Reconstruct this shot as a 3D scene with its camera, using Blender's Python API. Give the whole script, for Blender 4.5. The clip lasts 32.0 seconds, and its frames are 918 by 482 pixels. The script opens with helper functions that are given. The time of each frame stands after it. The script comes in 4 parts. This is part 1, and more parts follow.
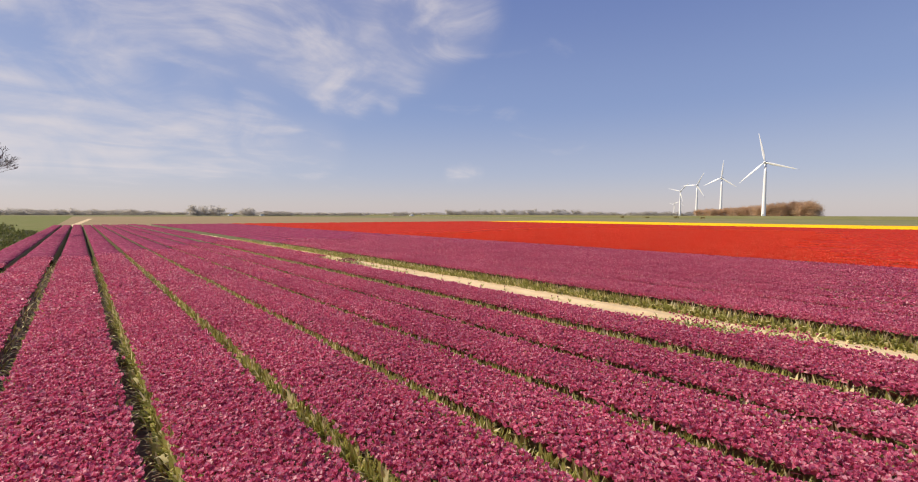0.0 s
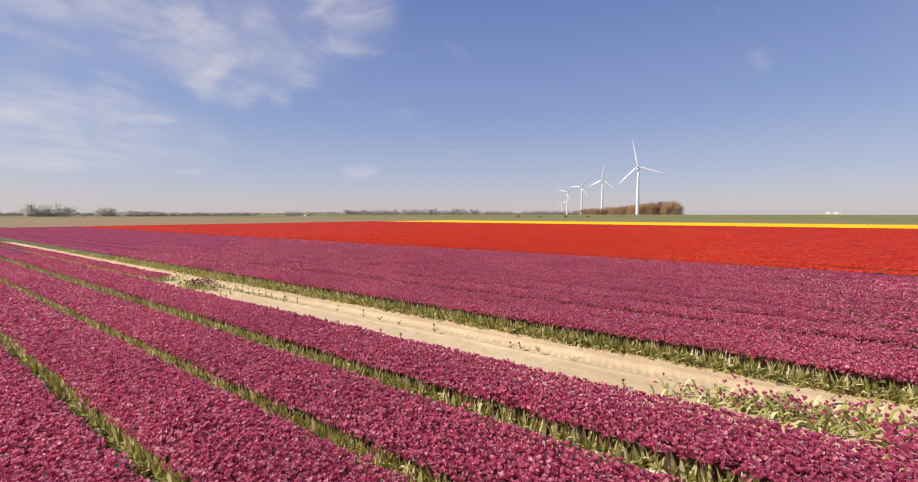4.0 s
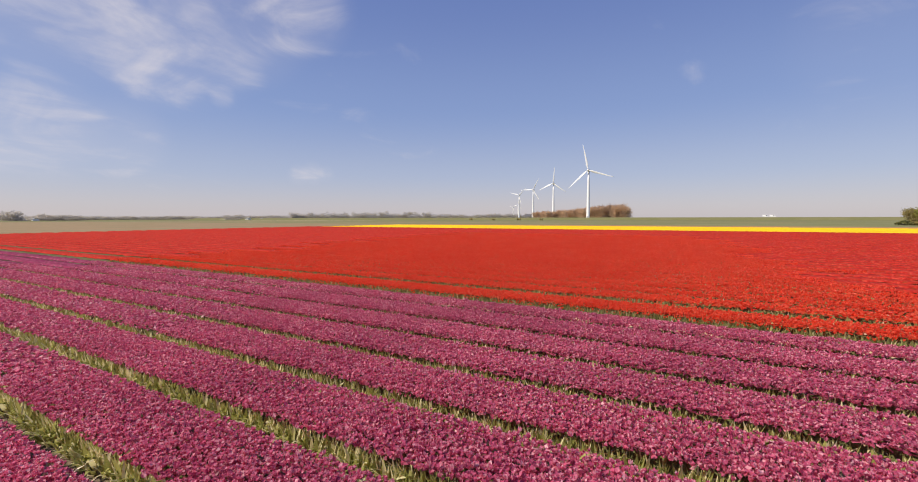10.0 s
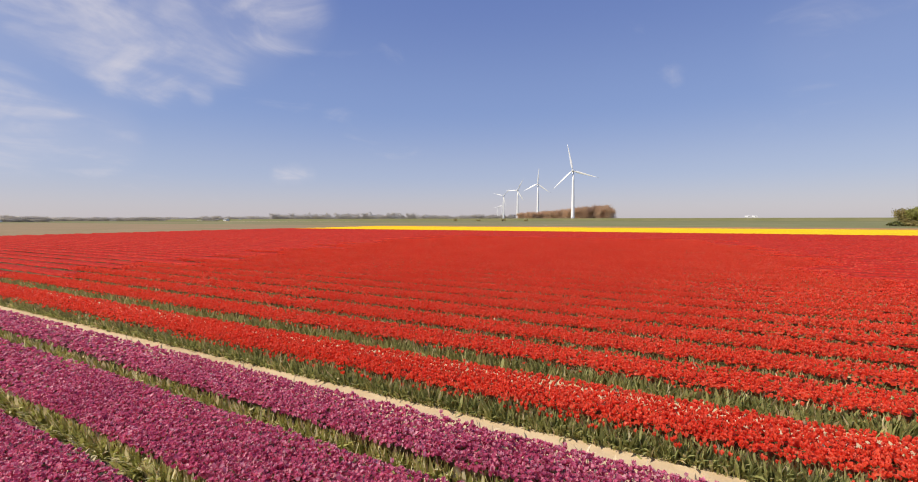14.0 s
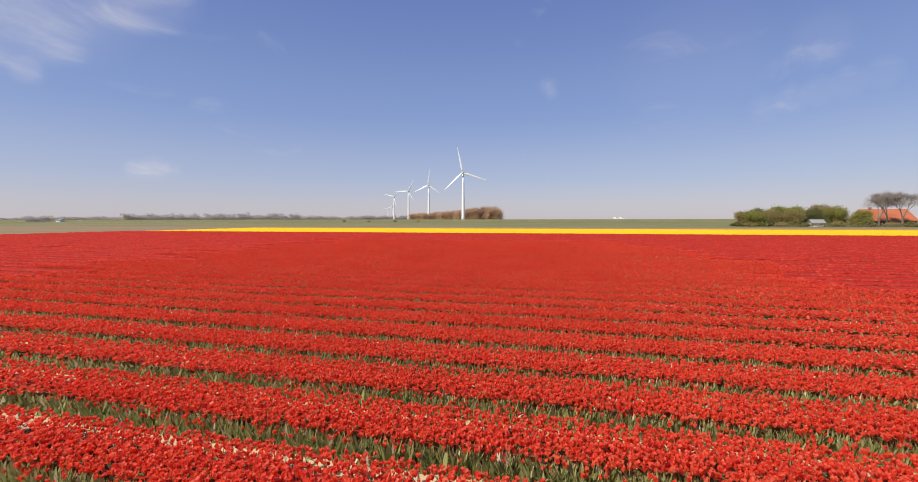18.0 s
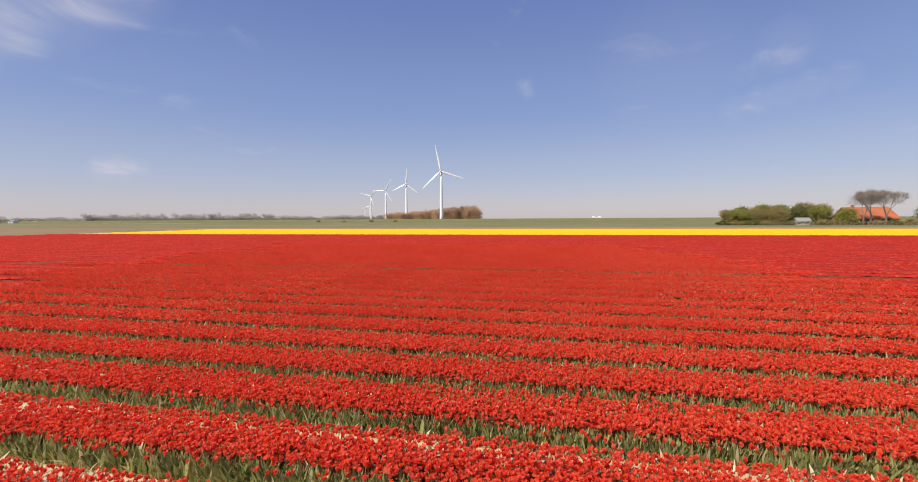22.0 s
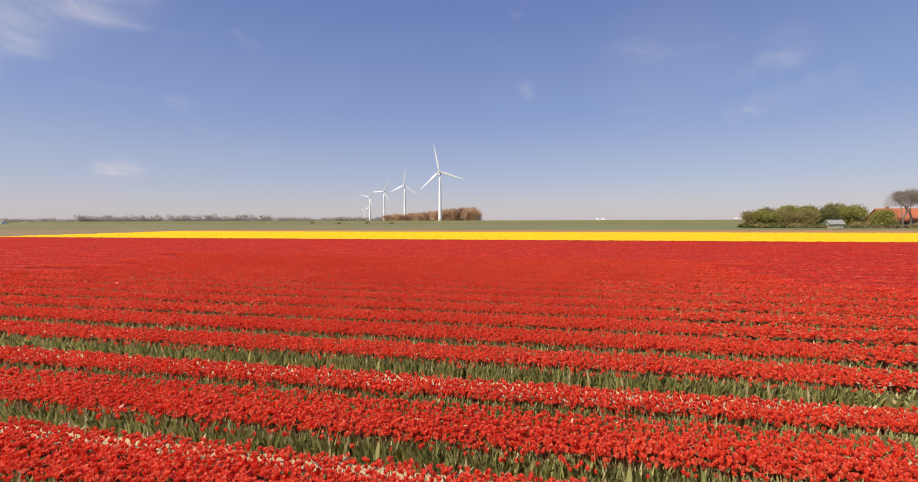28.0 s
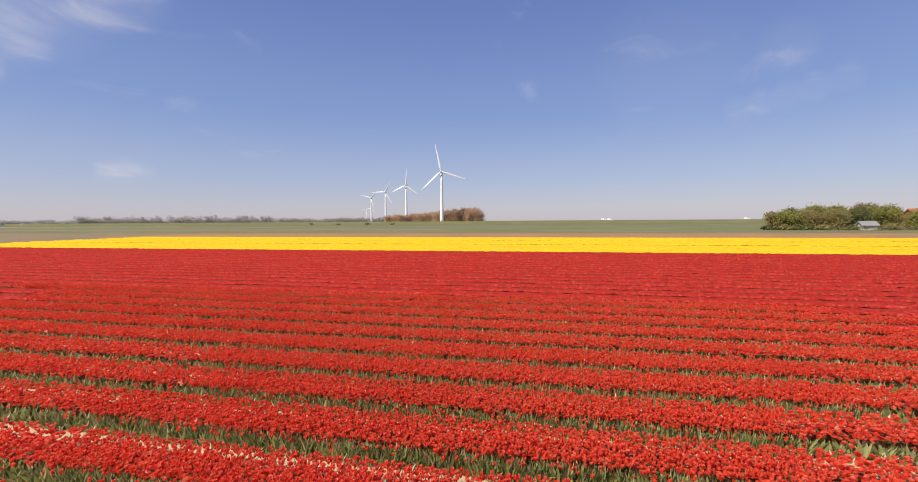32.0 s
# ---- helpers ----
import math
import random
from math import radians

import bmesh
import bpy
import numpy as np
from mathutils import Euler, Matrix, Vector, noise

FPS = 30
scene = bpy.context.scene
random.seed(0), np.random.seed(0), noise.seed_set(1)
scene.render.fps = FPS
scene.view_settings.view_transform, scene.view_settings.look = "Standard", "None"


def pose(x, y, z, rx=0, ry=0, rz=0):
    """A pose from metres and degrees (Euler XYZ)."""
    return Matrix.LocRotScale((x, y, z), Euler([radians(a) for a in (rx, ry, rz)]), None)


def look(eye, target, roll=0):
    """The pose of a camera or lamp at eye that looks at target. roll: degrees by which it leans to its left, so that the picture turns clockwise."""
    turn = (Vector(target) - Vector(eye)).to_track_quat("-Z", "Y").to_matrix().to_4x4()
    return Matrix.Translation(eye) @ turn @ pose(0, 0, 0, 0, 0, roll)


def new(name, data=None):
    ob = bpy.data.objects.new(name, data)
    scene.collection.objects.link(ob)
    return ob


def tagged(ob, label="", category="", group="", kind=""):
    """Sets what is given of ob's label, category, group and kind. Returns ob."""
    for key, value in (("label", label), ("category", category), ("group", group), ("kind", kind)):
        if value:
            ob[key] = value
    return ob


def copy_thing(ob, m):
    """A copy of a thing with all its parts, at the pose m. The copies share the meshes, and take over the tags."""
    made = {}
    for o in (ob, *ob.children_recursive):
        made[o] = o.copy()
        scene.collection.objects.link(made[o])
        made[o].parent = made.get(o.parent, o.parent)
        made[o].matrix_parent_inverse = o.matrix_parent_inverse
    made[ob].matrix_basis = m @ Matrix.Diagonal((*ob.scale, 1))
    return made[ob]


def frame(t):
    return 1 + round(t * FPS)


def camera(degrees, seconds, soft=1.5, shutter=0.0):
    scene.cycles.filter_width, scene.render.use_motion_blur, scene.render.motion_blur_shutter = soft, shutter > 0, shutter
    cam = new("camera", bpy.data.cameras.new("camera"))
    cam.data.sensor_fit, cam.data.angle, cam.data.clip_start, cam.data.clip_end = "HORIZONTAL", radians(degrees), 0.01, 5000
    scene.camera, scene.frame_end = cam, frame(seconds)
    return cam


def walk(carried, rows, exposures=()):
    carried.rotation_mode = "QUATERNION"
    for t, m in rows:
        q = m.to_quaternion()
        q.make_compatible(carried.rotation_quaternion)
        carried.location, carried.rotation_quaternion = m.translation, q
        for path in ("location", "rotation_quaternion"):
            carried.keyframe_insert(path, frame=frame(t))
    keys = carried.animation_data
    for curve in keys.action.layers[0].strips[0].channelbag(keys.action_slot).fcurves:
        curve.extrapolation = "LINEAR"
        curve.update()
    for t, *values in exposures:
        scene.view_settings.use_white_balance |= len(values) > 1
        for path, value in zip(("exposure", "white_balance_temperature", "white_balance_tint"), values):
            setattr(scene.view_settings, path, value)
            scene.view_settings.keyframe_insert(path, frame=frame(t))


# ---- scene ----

# camera
cam = camera(92.03, 32.0, soft=1.0)
PATH = [
    (0.0, pose(0.000, 0.000, 2.710, 86.632, -0.223, 49.378)),
    (0.5, pose(-0.396, 0.041, 2.762, 86.665, -0.217, 48.807)),
    (1.0, pose(-0.652, 0.053, 2.779, 86.675, -0.178, 47.289)),
    (1.5, pose(-0.956, 0.207, 2.781, 86.662, -0.162, 44.834)),
    (2.0, pose(-1.371, 0.535, 2.785, 86.688, -0.136, 41.645)),
    (2.5, pose(-1.937, 1.032, 2.768, 86.625, -0.137, 39.911)),
    (3.0, pose(-2.572, 1.668, 2.749, 86.636, -0.139, 38.806)),
    (3.5, pose(-3.307, 2.465, 2.768, 86.612, -0.098, 37.481)),
    (5.5, pose(-5.748, 5.915, 3.010, 86.668, 0.136, 34.723)),
    (6.0, pose(-6.468, 6.997, 3.077, 86.715, 0.095, 33.532)),
    (6.5, pose(-7.223, 8.091, 3.106, 86.704, -0.043, 31.935)),
    (7.0, pose(-8.040, 9.198, 3.166, 86.757, -0.011, 31.336)),
    (7.5, pose(-8.783, 10.296, 3.184, 86.771, -0.073, 31.166)),
    (8.0, pose(-9.486, 11.396, 3.170, 86.814, -0.006, 31.158)),
    (8.5, pose(-10.154, 12.500, 3.132, 86.853, 0.035, 31.140)),
    (9.0, pose(-10.734, 13.629, 3.083, 86.889, 0.120, 31.093)),
    (9.5, pose(-11.279, 14.721, 3.047, 86.961, 0.125, 31.006)),
    (10.0, pose(-11.761, 15.697, 3.025, 86.982, 0.116, 30.438)),
    (10.5, pose(-12.234, 16.532, 3.016, 86.995, 0.103, 29.383)),
    (11.0, pose(-12.701, 17.434, 3.052, 87.058, 0.143, 29.032)),
    (11.5, pose(-13.147, 18.339, 3.077, 87.062, 0.143, 28.865)),
    (12.0, pose(-13.593, 19.222, 3.075, 87.016, 0.107, 28.796)),
    (12.5, pose(-14.114, 20.135, 3.093, 87.026, 0.116, 28.644)),
    (13.0, pose(-14.609, 21.032, 3.120, 87.038, 0.187, 28.595)),
    (13.5, pose(-15.145, 21.929, 3.132, 87.050, 0.208, 28.529)),
    (14.0, pose(-15.680, 22.770, 3.127, 87.077, 0.152, 28.401)),
    (14.5, pose(-16.295, 23.514, 3.079, 87.063, 0.067, 26.495)),
    (16.5, pose(-18.812, 26.340, 2.840, 87.174, -0.048, 17.871)),
    (17.0, pose(-19.192, 27.237, 2.899, 87.216, -0.059, 16.670)),
    (17.5, pose(-19.534, 28.178, 2.981, 87.191, -0.008, 15.553)),
    (18.0, pose(-19.866, 29.112, 3.036, 87.192, 0.078, 14.306)),
    (18.5, pose(-20.175, 29.960, 3.041, 87.199, 0.132, 13.031)),
    (19.0, pose(-20.511, 30.905, 3.034, 87.215, 0.194, 11.980)),
    (19.5, pose(-20.827, 31.852, 3.018, 87.225, 0.250, 11.803)),
    (20.0, pose(-21.135, 32.984, 3.012, 87.219, 0.266, 11.715)),
    (20.5, pose(-21.383, 34.184, 2.994, 87.150, 0.276, 11.613)),
    (21.0, pose(-21.670, 35.629, 3.015, 87.143, 0.320, 11.570)),
    (21.5, pose(-21.933, 37.062, 3.058, 87.093, 0.329, 11.543)),
    (22.0, pose(-22.159, 38.572, 3.132, 87.104, 0.311, 11.509)),
    (22.5, pose(-22.359, 39.952, 3.183, 87.099, 0.292, 11.531)),
    (23.0, pose(-22.580, 41.337, 3.198, 87.166, 0.210, 11.571)),
    (23.5, pose(-22.760, 42.593, 3.172, 87.140, 0.223, 11.519)),
    (24.0, pose(-22.925, 43.972, 3.177, 87.199, 0.405, 11.509)),
    (24.5, pose(-23.058, 45.115, 3.172, 87.214, 0.343, 11.514)),
    (25.0, pose(-23.194, 46.312, 3.168, 87.283, 0.288, 11.493)),
    (25.5, pose(-23.283, 47.701, 3.148, 87.291, 0.256, 11.515)),
    (27.5, pose(-23.563, 53.239, 2.977, 87.333, 0.182, 11.565)),
    (28.0, pose(-23.787, 54.483, 2.954, 87.348, 0.169, 11.561)),
    (28.5, pose(-23.986, 55.747, 2.954, 87.358, 0.184, 11.541)),
    (29.0, pose(-24.254, 56.922, 3.021, 87.402, 0.177, 11.626)),
    (29.5, pose(-24.561, 58.338, 3.210, 87.458, 0.156, 11.790)),
    (30.0, pose(-24.817, 59.672, 3.404, 87.472, 0.198, 11.765)),
    (30.5, pose(-25.048, 61.051, 3.554, 87.465, 0.243, 11.819)),
    (31.0, pose(-25.255, 62.365, 3.650, 87.379, 0.263, 11.790)),
    (31.5, pose(-25.505, 63.742, 3.724, 87.385, 0.273, 11.800)),
    (32.0, pose(-25.734, 65.115, 3.753, 87.355, 0.356, 11.861)),
]
EXPOSURES = [(0.0, 0.14, 6880, 10), (1.5, 0.13, 6750, 10), (3.0, 0.13, 6650, 10), (5.6, 0.11, 6280, 10), (6.2, 0.10, 6120, 10), (7.5, 0.11, 6200, 10), (9.0, 0.12, 6550, 10), (13.0, 0.12, 6480, 10), (17.0, 0.10, 6300, 10),
             (20.0, 0.13, 6530, 10), (24.0, 0.13, 6560, 10), (28.0, 0.11, 6600, 10), (32.0, 0.11, 6300, 10)]
walk(cam, PATH, EXPOSURES)

# world and sun
SUN_EL, SUN_AZ = radians(44), math.atan2(-0.68, -0.73)   # azimuth of the sun, clockwise from +y
SUN_DIR = Vector((math.sin(SUN_AZ) * math.cos(SUN_EL), math.cos(SUN_AZ) * math.cos(SUN_EL), math.sin(SUN_EL)))


class Nodes:
    """Short hand for building node trees."""

    def __init__(self, tree):
        self.tree = tree

    def add(self, kind, **values):
        n = self.tree.nodes.new(kind)
        for key, value in values.items():
            if key in n.inputs:
                self.put(n.inputs[key], value)
            elif key[0] == "_" and key[1:].isdigit():
                self.put(n.inputs[int(key[1:])], value)
            elif key == "operation":
                n.operation = value
            elif key == "use_clamp":
                n.use_clamp = value
            elif key == "data_type":
                n.data_type = value
            elif key == "blend_type":
                n.blend_type = value
            elif key == "interpolation_type":
                n.interpolation_type = value
            else:
                raise KeyError(key)
        return n

    def put(self, socket, value):
        if isinstance(value, bpy.types.NodeSocket):
            self.tree.links.new(value, socket)
        elif isinstance(value, bpy.types.Node):
            self.tree.links.new(value.outputs[0], socket)
        else:
            socket.default_value = value

    def math(self, operation, a, b=0.0, clamp=False):
        return self.add("ShaderNodeMath", operation=operation, use_clamp=clamp, _0=a, _1=b).outputs[0]

    def mix(self, fac, a, b, blend="MIX"):
        n = self.add("ShaderNodeMix", data_type="RGBA", blend_type=blend, _0=fac)
        self.put(n.inputs[6], a if isinstance(a, (bpy.types.NodeSocket, bpy.types.Node)) else (*a, 1))
        self.put(n.inputs[7], b if isinstance(b, (bpy.types.NodeSocket, bpy.types.Node)) else (*b, 1))
        return n.outputs[2]

    def span(self, value, a, b, c=0.0, d=1.0, smooth=True):
        return self.add("ShaderNodeMapRange", interpolation_type="SMOOTHSTEP" if smooth else "LINEAR", _0=value, _1=a, _2=b, _3=c, _4=d).outputs[0]

    def noise(self, vector, scale, detail=4.0, rough=0.55, distort=0.0):
        return self.add("ShaderNodeTexNoise", Vector=vector, Scale=scale, Detail=detail, Roughness=rough, Distortion=distort).outputs[0]


def build_world():
    w = bpy.data.worlds.new("sky")
    scene.world, w.use_nodes = w, True
    w.node_tree.nodes.clear()
    n = Nodes(w.node_tree)
    sky = n.add("ShaderNodeTexSky")
    sky.sky_type, sky.sun_disc, sky.sun_elevation, sky.sun_rotation = "NISHITA", False, SUN_EL, SUN_AZ
    sky.air_density, sky.dust_density, sky.ozone_density = 1.0, 0.6, 2.2
    d = n.add("ShaderNodeTexCoord").outputs["Generated"]
    xyz = n.add("ShaderNodeSeparateXYZ", Vector=d)
    up = n.math("MAXIMUM", xyz.outputs[2], 0.0)
    base = n.mix(n.span(up, 0.0, 0.10), (5.9, 5.4, 5.9), (4.4, 4.85, 6.7))
    base = n.mix(n.span(up, 0.06, 0.24), base, (2.6, 3.5, 6.4))
    base = n.mix(n.span(up, 0.18, 0.48), base, (1.5, 2.2, 5.25))
    base = n.mix(n.span(up, 0.45, 1.0), base, (0.95, 1.7, 4.3))
    base = n.mix(0.22, base, sky)
    # thin cirrus, on a plane far overhead
    over = n.math("ADD", up, 0.10)
    px, py = n.math("DIVIDE", xyz.outputs[0], over), n.math("DIVIDE", xyz.outputs[1], over)
    flat = n.add("ShaderNodeCombineXYZ", X=px, Y=py)
    turned = n.add("ShaderNodeMapping", Vector=flat, Rotation=(0, 0, radians(9)), Scale=(1.05, 0.75, 1)).outputs[0]
    tall = n.add("ShaderNodeMapping", Vector=d, Rotation=(0, 0, 0), Scale=(1, 1, 2.3)).outputs[0]
    sheets = n.noise(turned, 1.6, 7, 0.52, 1.0)
    puffs = n.noise(tall, 4.8, 8, 0.56, 1.0)
    body = n.math("ADD", n.math("MULTIPLY", sheets, 0.45), n.math("MULTIPLY", puffs, 0.55))
    # bearings west of north, heights, half widths and strength of the cloud banks
    banks = ((90, 23, 12, 0.8), (79, 21.5, 11, 0.9), (70, 21, 11, 1), (62, 20.5, 10, 1), (56, 22, 8.5, 0.85), (49.5, 24, 6.5, 0.75), (64, 16, 5.5, 0.8),
             (85, 14, 3.6, 0.6), (79.5, 13.2, 3.2, 0.6), (74, 12.4, 2.8, 0.5), (95, 8.5, 9, 1), (87, 8.2, 8, 1.1), (80, 8.2, 7, 1.1), (73.5, 8.6, 6, 1), (67.5, 8.2, 5, 0.65),
             (58.1, 13.4, 1.6, 0.5), (50.2, 5.2, 1.5, 0.7), (48.6, 5.4, 1.7, 0.75), (47, 5.4, 1.2, 0.5), (108, 16, 16, 0.9),
             (-24.4, 17.2, 3.2, 0.32), (-20, 11.6, 1.8, 0.34), (-22.2, 12.1, 1.8, 0.42), (-24.4, 12.5, 1.8, 0.45), (-26.6, 12.9, 1.8, 0.45), (-29, 13.3, 1.8, 0.36), (-13, 17, 9, 0.25))
    mask = 0.0
    for az, el, wide, gain in banks:
        way = (-math.sin(radians(az)) * math.cos(radians(el)), math.cos(radians(az)) * math.cos(radians(el)), math.sin(radians(el)))
        lobe = n.add("ShaderNodeVectorMath", operation="DOT_PRODUCT", _0=d, _1=way).outputs["Value"]
        lobe = n.span(lobe, math.cos(radians(wide)), 1.0, 0.0, min(gain, 0.97))
        mask = n.math("SUBTRACT", n.math("ADD", mask, lobe), n.math("MULTIPLY", mask, lobe))
    veil = n.span(n.math("ADD", n.math("MULTIPLY", mask, 0.37), n.math("MULTIPLY", n.math("SUBTRACT", body, 0.5), 1.6)), 0.14, 0.70, 0.0, 0.70)
    veil = n.math("ADD", veil, n.math("MULTIPLY", mask, 0.15), True)
    low = n.span(up, 0.02, 0.08, 0.3, 1.0)
    base = n.mix(n.math("MULTIPLY", veil, low), base, (7.0, 6.7, 7.2))
    bg = n.add("ShaderNodeBackground", Color=base, Strength=0.092)
    out = n.add("ShaderNodeOutputWorld", Surface=bg)
    return w


build_world()
sun = new("sun", bpy.data.lights.new("sun", "SUN"))
sun.data.energy, sun.data.angle, sun.data.color = 4.85, radians(0.53), (1.0, 0.90, 0.75)
sun.matrix_world = look(SUN_DIR * 50, (0, 0, 0))


# materials
def material(name):
    m = bpy.data.materials.new(name)
    m.use_nodes = True
    m.node_tree.nodes.clear()
    return m, Nodes(m.node_tree)


def finish(n, color, rough=0.6, bump=None, strength=0.3, distance=0.01, metal=0.0, thin=0.0, spec=0.5):
    p = n.add("ShaderNodeBsdfPrincipled", Roughness=rough, Metallic=metal)
    n.put(p.inputs["Base Color"], color if isinstance(color, bpy.types.NodeSocket) else (*color, 1))
    n.put(p.inputs["Specular IOR Level"], spec)
    if bump is not None:
        b = n.add("ShaderNodeBump", Strength=strength, Distance=distance, Height=bump)
        n.put(p.inputs["Normal"], b.outputs[0])
    shader = p.outputs[0]
    if thin:
        t = n.add("ShaderNodeBsdfTranslucent")
        n.put(t.inputs["Color"], color if isinstance(color, bpy.types.NodeSocket) else (*color, 1))
        shader = n.add("ShaderNodeMixShader", _0=thin, _1=shader, _2=t.outputs[0]).outputs[0]
    n.add("ShaderNodeOutputMaterial", Surface=shader)


def spot(n):
    """World position, so that shared meshes don't repeat their grain."""
    return n.add("ShaderNodeNewGeometry").outputs["Position"]


def petals(name, dark, mid, light, rough=0.5, thin=0.4):
    m, n = material(name)
    isl = n.add("ShaderNodeNewGeometry").outputs["Random Per Island"]
    at = spot(n)
    patch = n.noise(at, 0.35, 3)
    grain = n.noise(at, 45.0, 2)
    c = n.mix(n.span(isl, 0.0, 0.75), dark, mid)
    c = n.mix(n.span(isl, 0.64, 1.0), c, light)
    c = n.mix(n.span(patch, 0.35, 0.7, 0.0, 0.35), c, dark)
    c = n.mix(n.span(grain, 0.45, 0.8, 0.0, 0.35), c, light)
    finish(n, c, rough, thin=thin, spec=0.45)
    return m


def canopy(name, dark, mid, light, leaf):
    """Flower heads too far off to tell apart: cells the size of a head, a darker tone between them."""
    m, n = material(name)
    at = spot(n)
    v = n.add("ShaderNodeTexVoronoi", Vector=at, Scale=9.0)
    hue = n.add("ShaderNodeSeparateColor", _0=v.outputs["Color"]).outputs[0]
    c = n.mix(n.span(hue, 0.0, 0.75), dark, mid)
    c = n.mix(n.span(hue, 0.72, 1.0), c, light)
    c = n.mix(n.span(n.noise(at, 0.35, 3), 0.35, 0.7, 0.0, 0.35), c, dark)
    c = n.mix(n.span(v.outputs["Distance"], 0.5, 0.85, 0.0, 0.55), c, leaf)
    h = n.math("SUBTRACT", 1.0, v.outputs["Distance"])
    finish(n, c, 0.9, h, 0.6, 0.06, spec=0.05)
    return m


def leaves(name, dark, light, dry, dryness=0.12, thin=0.3):
    m, n = material(name)
    isl = n.add("ShaderNodeNewGeometry").outputs["Random Per Island"]
    at = spot(n)
    c = n.mix(n.span(isl, 0.0, 1.0), dark, light)
    c = n.mix(n.span(n.noise(at, 60.0, 2), 0.4, 0.75, 0.0, 0.4), c, light)
    c = n.mix(n.span(isl, 1.0 - dryness, 1.0 - dryness * 0.7), c, dry)
    finish(n, c, 0.5, thin=thin, spec=0.35)
    return m


def earth(name, a, b, c, scale=1.0, rough=0.95, bump=0.5, distance=0.02):
    m, n = material(name)
    at = spot(n)
    big, mid, fine = n.noise(at, 0.25 * scale, 4), n.noise(at, 3.0 * scale, 6), n.noise(at, 40.0 * scale, 5)
    col = n.mix(n.span(mid, 0.3, 0.7), a, b)
    col = n.mix(n.span(big, 0.4, 0.7, 0.0, 0.7), col, c)
    col = n.mix(n.span(fine, 0.5, 0.8, 0.0, 0.35), col, c)
    h = n.math("ADD", mid, n.math("MULTIPLY", fine, 0.35))
    finish(n, col, rough, h, bump, distance, spec=0.2)
    return m


def plain(name, color, rough=0.5, metal=0.0, vary=0.12, scale=4.0):
    m, n = material(name)
    at = spot(n)
    dirt = n.span(n.noise(at, scale, 6), 0.35, 0.75, 0.0, vary)
    finish(n, n.mix(dirt, color, tuple(x * 0.55 for x in color)), rough, n.noise(at, scale * 12, 3), 0.08, 0.004, metal)
    return m


PURPLE = petals("purple_petal", (0.45, 0.056, 0.145), (0.80, 0.160, 0.292), (0.93, 0.53, 0.58), 0.4, thin=0.5)
RED = petals("red_petal", (0.82, 0.064, 0.030), (0.93, 0.138, 0.058), (0.93, 0.23, 0.13), 0.42, thin=0.5)
YELLOW_FAR = canopy("yellow_canopy", (0.80, 0.48, 0.014), (0.90, 0.57, 0.018), (0.92, 0.65, 0.05), (0.62, 0.42, 0.02))
# darker than the near petals: shade among the heads is put into the colour
PURPLE_FAR_SHADED = canopy("purple_canopy", (0.19, 0.022, 0.066), (0.31, 0.046, 0.112), (0.40, 0.13, 0.19), (0.12, 0.055, 0.04))
# darkened likewise, with a little blue for distance haze
RED_FAR_SHADED = canopy("red_canopy", (0.36, 0.018, 0.0135), (0.50, 0.032, 0.0225), (0.57, 0.070, 0.045), (0.22, 0.055, 0.02))
LEAF = leaves("tulip_leaf", (0.28, 0.29, 0.075), (0.60, 0.575, 0.20), (0.84, 0.77, 0.46), 0.36, 0.4)
LEAF_RED = leaves("grey_green_tulip_leaf", (0.235, 0.262, 0.088), (0.475, 0.48, 0.195), (0.70, 0.62, 0.37), 0.12, 0.4)
# tulip leaf darkened to carry the shade in the far gaps between beds
LEAF_FAR_SHADED = leaves("tulip_leaf_far_shaded", (0.11, 0.11, 0.04), (0.18, 0.17, 0.062), (0.30, 0.25, 0.12), 0.1)
# lower leaves: the shade below the flower heads is part of this green
UNDERGROWTH_SHADED = earth("undergrowth_shaded", (0.13, 0.15, 0.05), (0.22, 0.235, 0.085), (0.17, 0.15, 0.07), 6.0, 0.9, 1.0, 0.05)
BLEACHED = petals("bleached_petal", (0.60, 0.47, 0.29), (0.70, 0.57, 0.37), (0.78, 0.67, 0.48), 0.7, thin=0.2)
SAND = earth("sand", (0.60, 0.45, 0.272), (0.68, 0.53, 0.338), (0.49, 0.36, 0.21), 1.0, 0.95, 0.7, 0.03)
# damp soil, darkened further for the shade that fills the purple gaps
SOIL = earth("damp_shaded_soil", (0.105, 0.078, 0.058), (0.15, 0.115, 0.085), (0.26, 0.20, 0.14), 2.0, 0.95, 0.8, 0.03)
GRASS = earth("grass", (0.115, 0.13, 0.028), (0.16, 0.172, 0.042), (0.18, 0.165, 0.06), 0.6)
WHEAT = earth("young_wheat", (0.16, 0.165, 0.065), (0.205, 0.205, 0.085), (0.25, 0.235, 0.11), 0.12)
DIKE_GRASS = earth("dike_grass", (0.16, 0.16, 0.06), (0.19, 0.185, 0.072), (0.215, 0.195, 0.09), 0.2)
FALLOW = earth("fallow", (0.27, 0.19, 0.105), (0.32, 0.23, 0.13), (0.23, 0.18, 0.085), 0.3)
CLAY = earth("bare_clay", (0.40, 0.20, 0.085), (0.46, 0.235, 0.10), (0.32, 0.20, 0.085), 0.3)
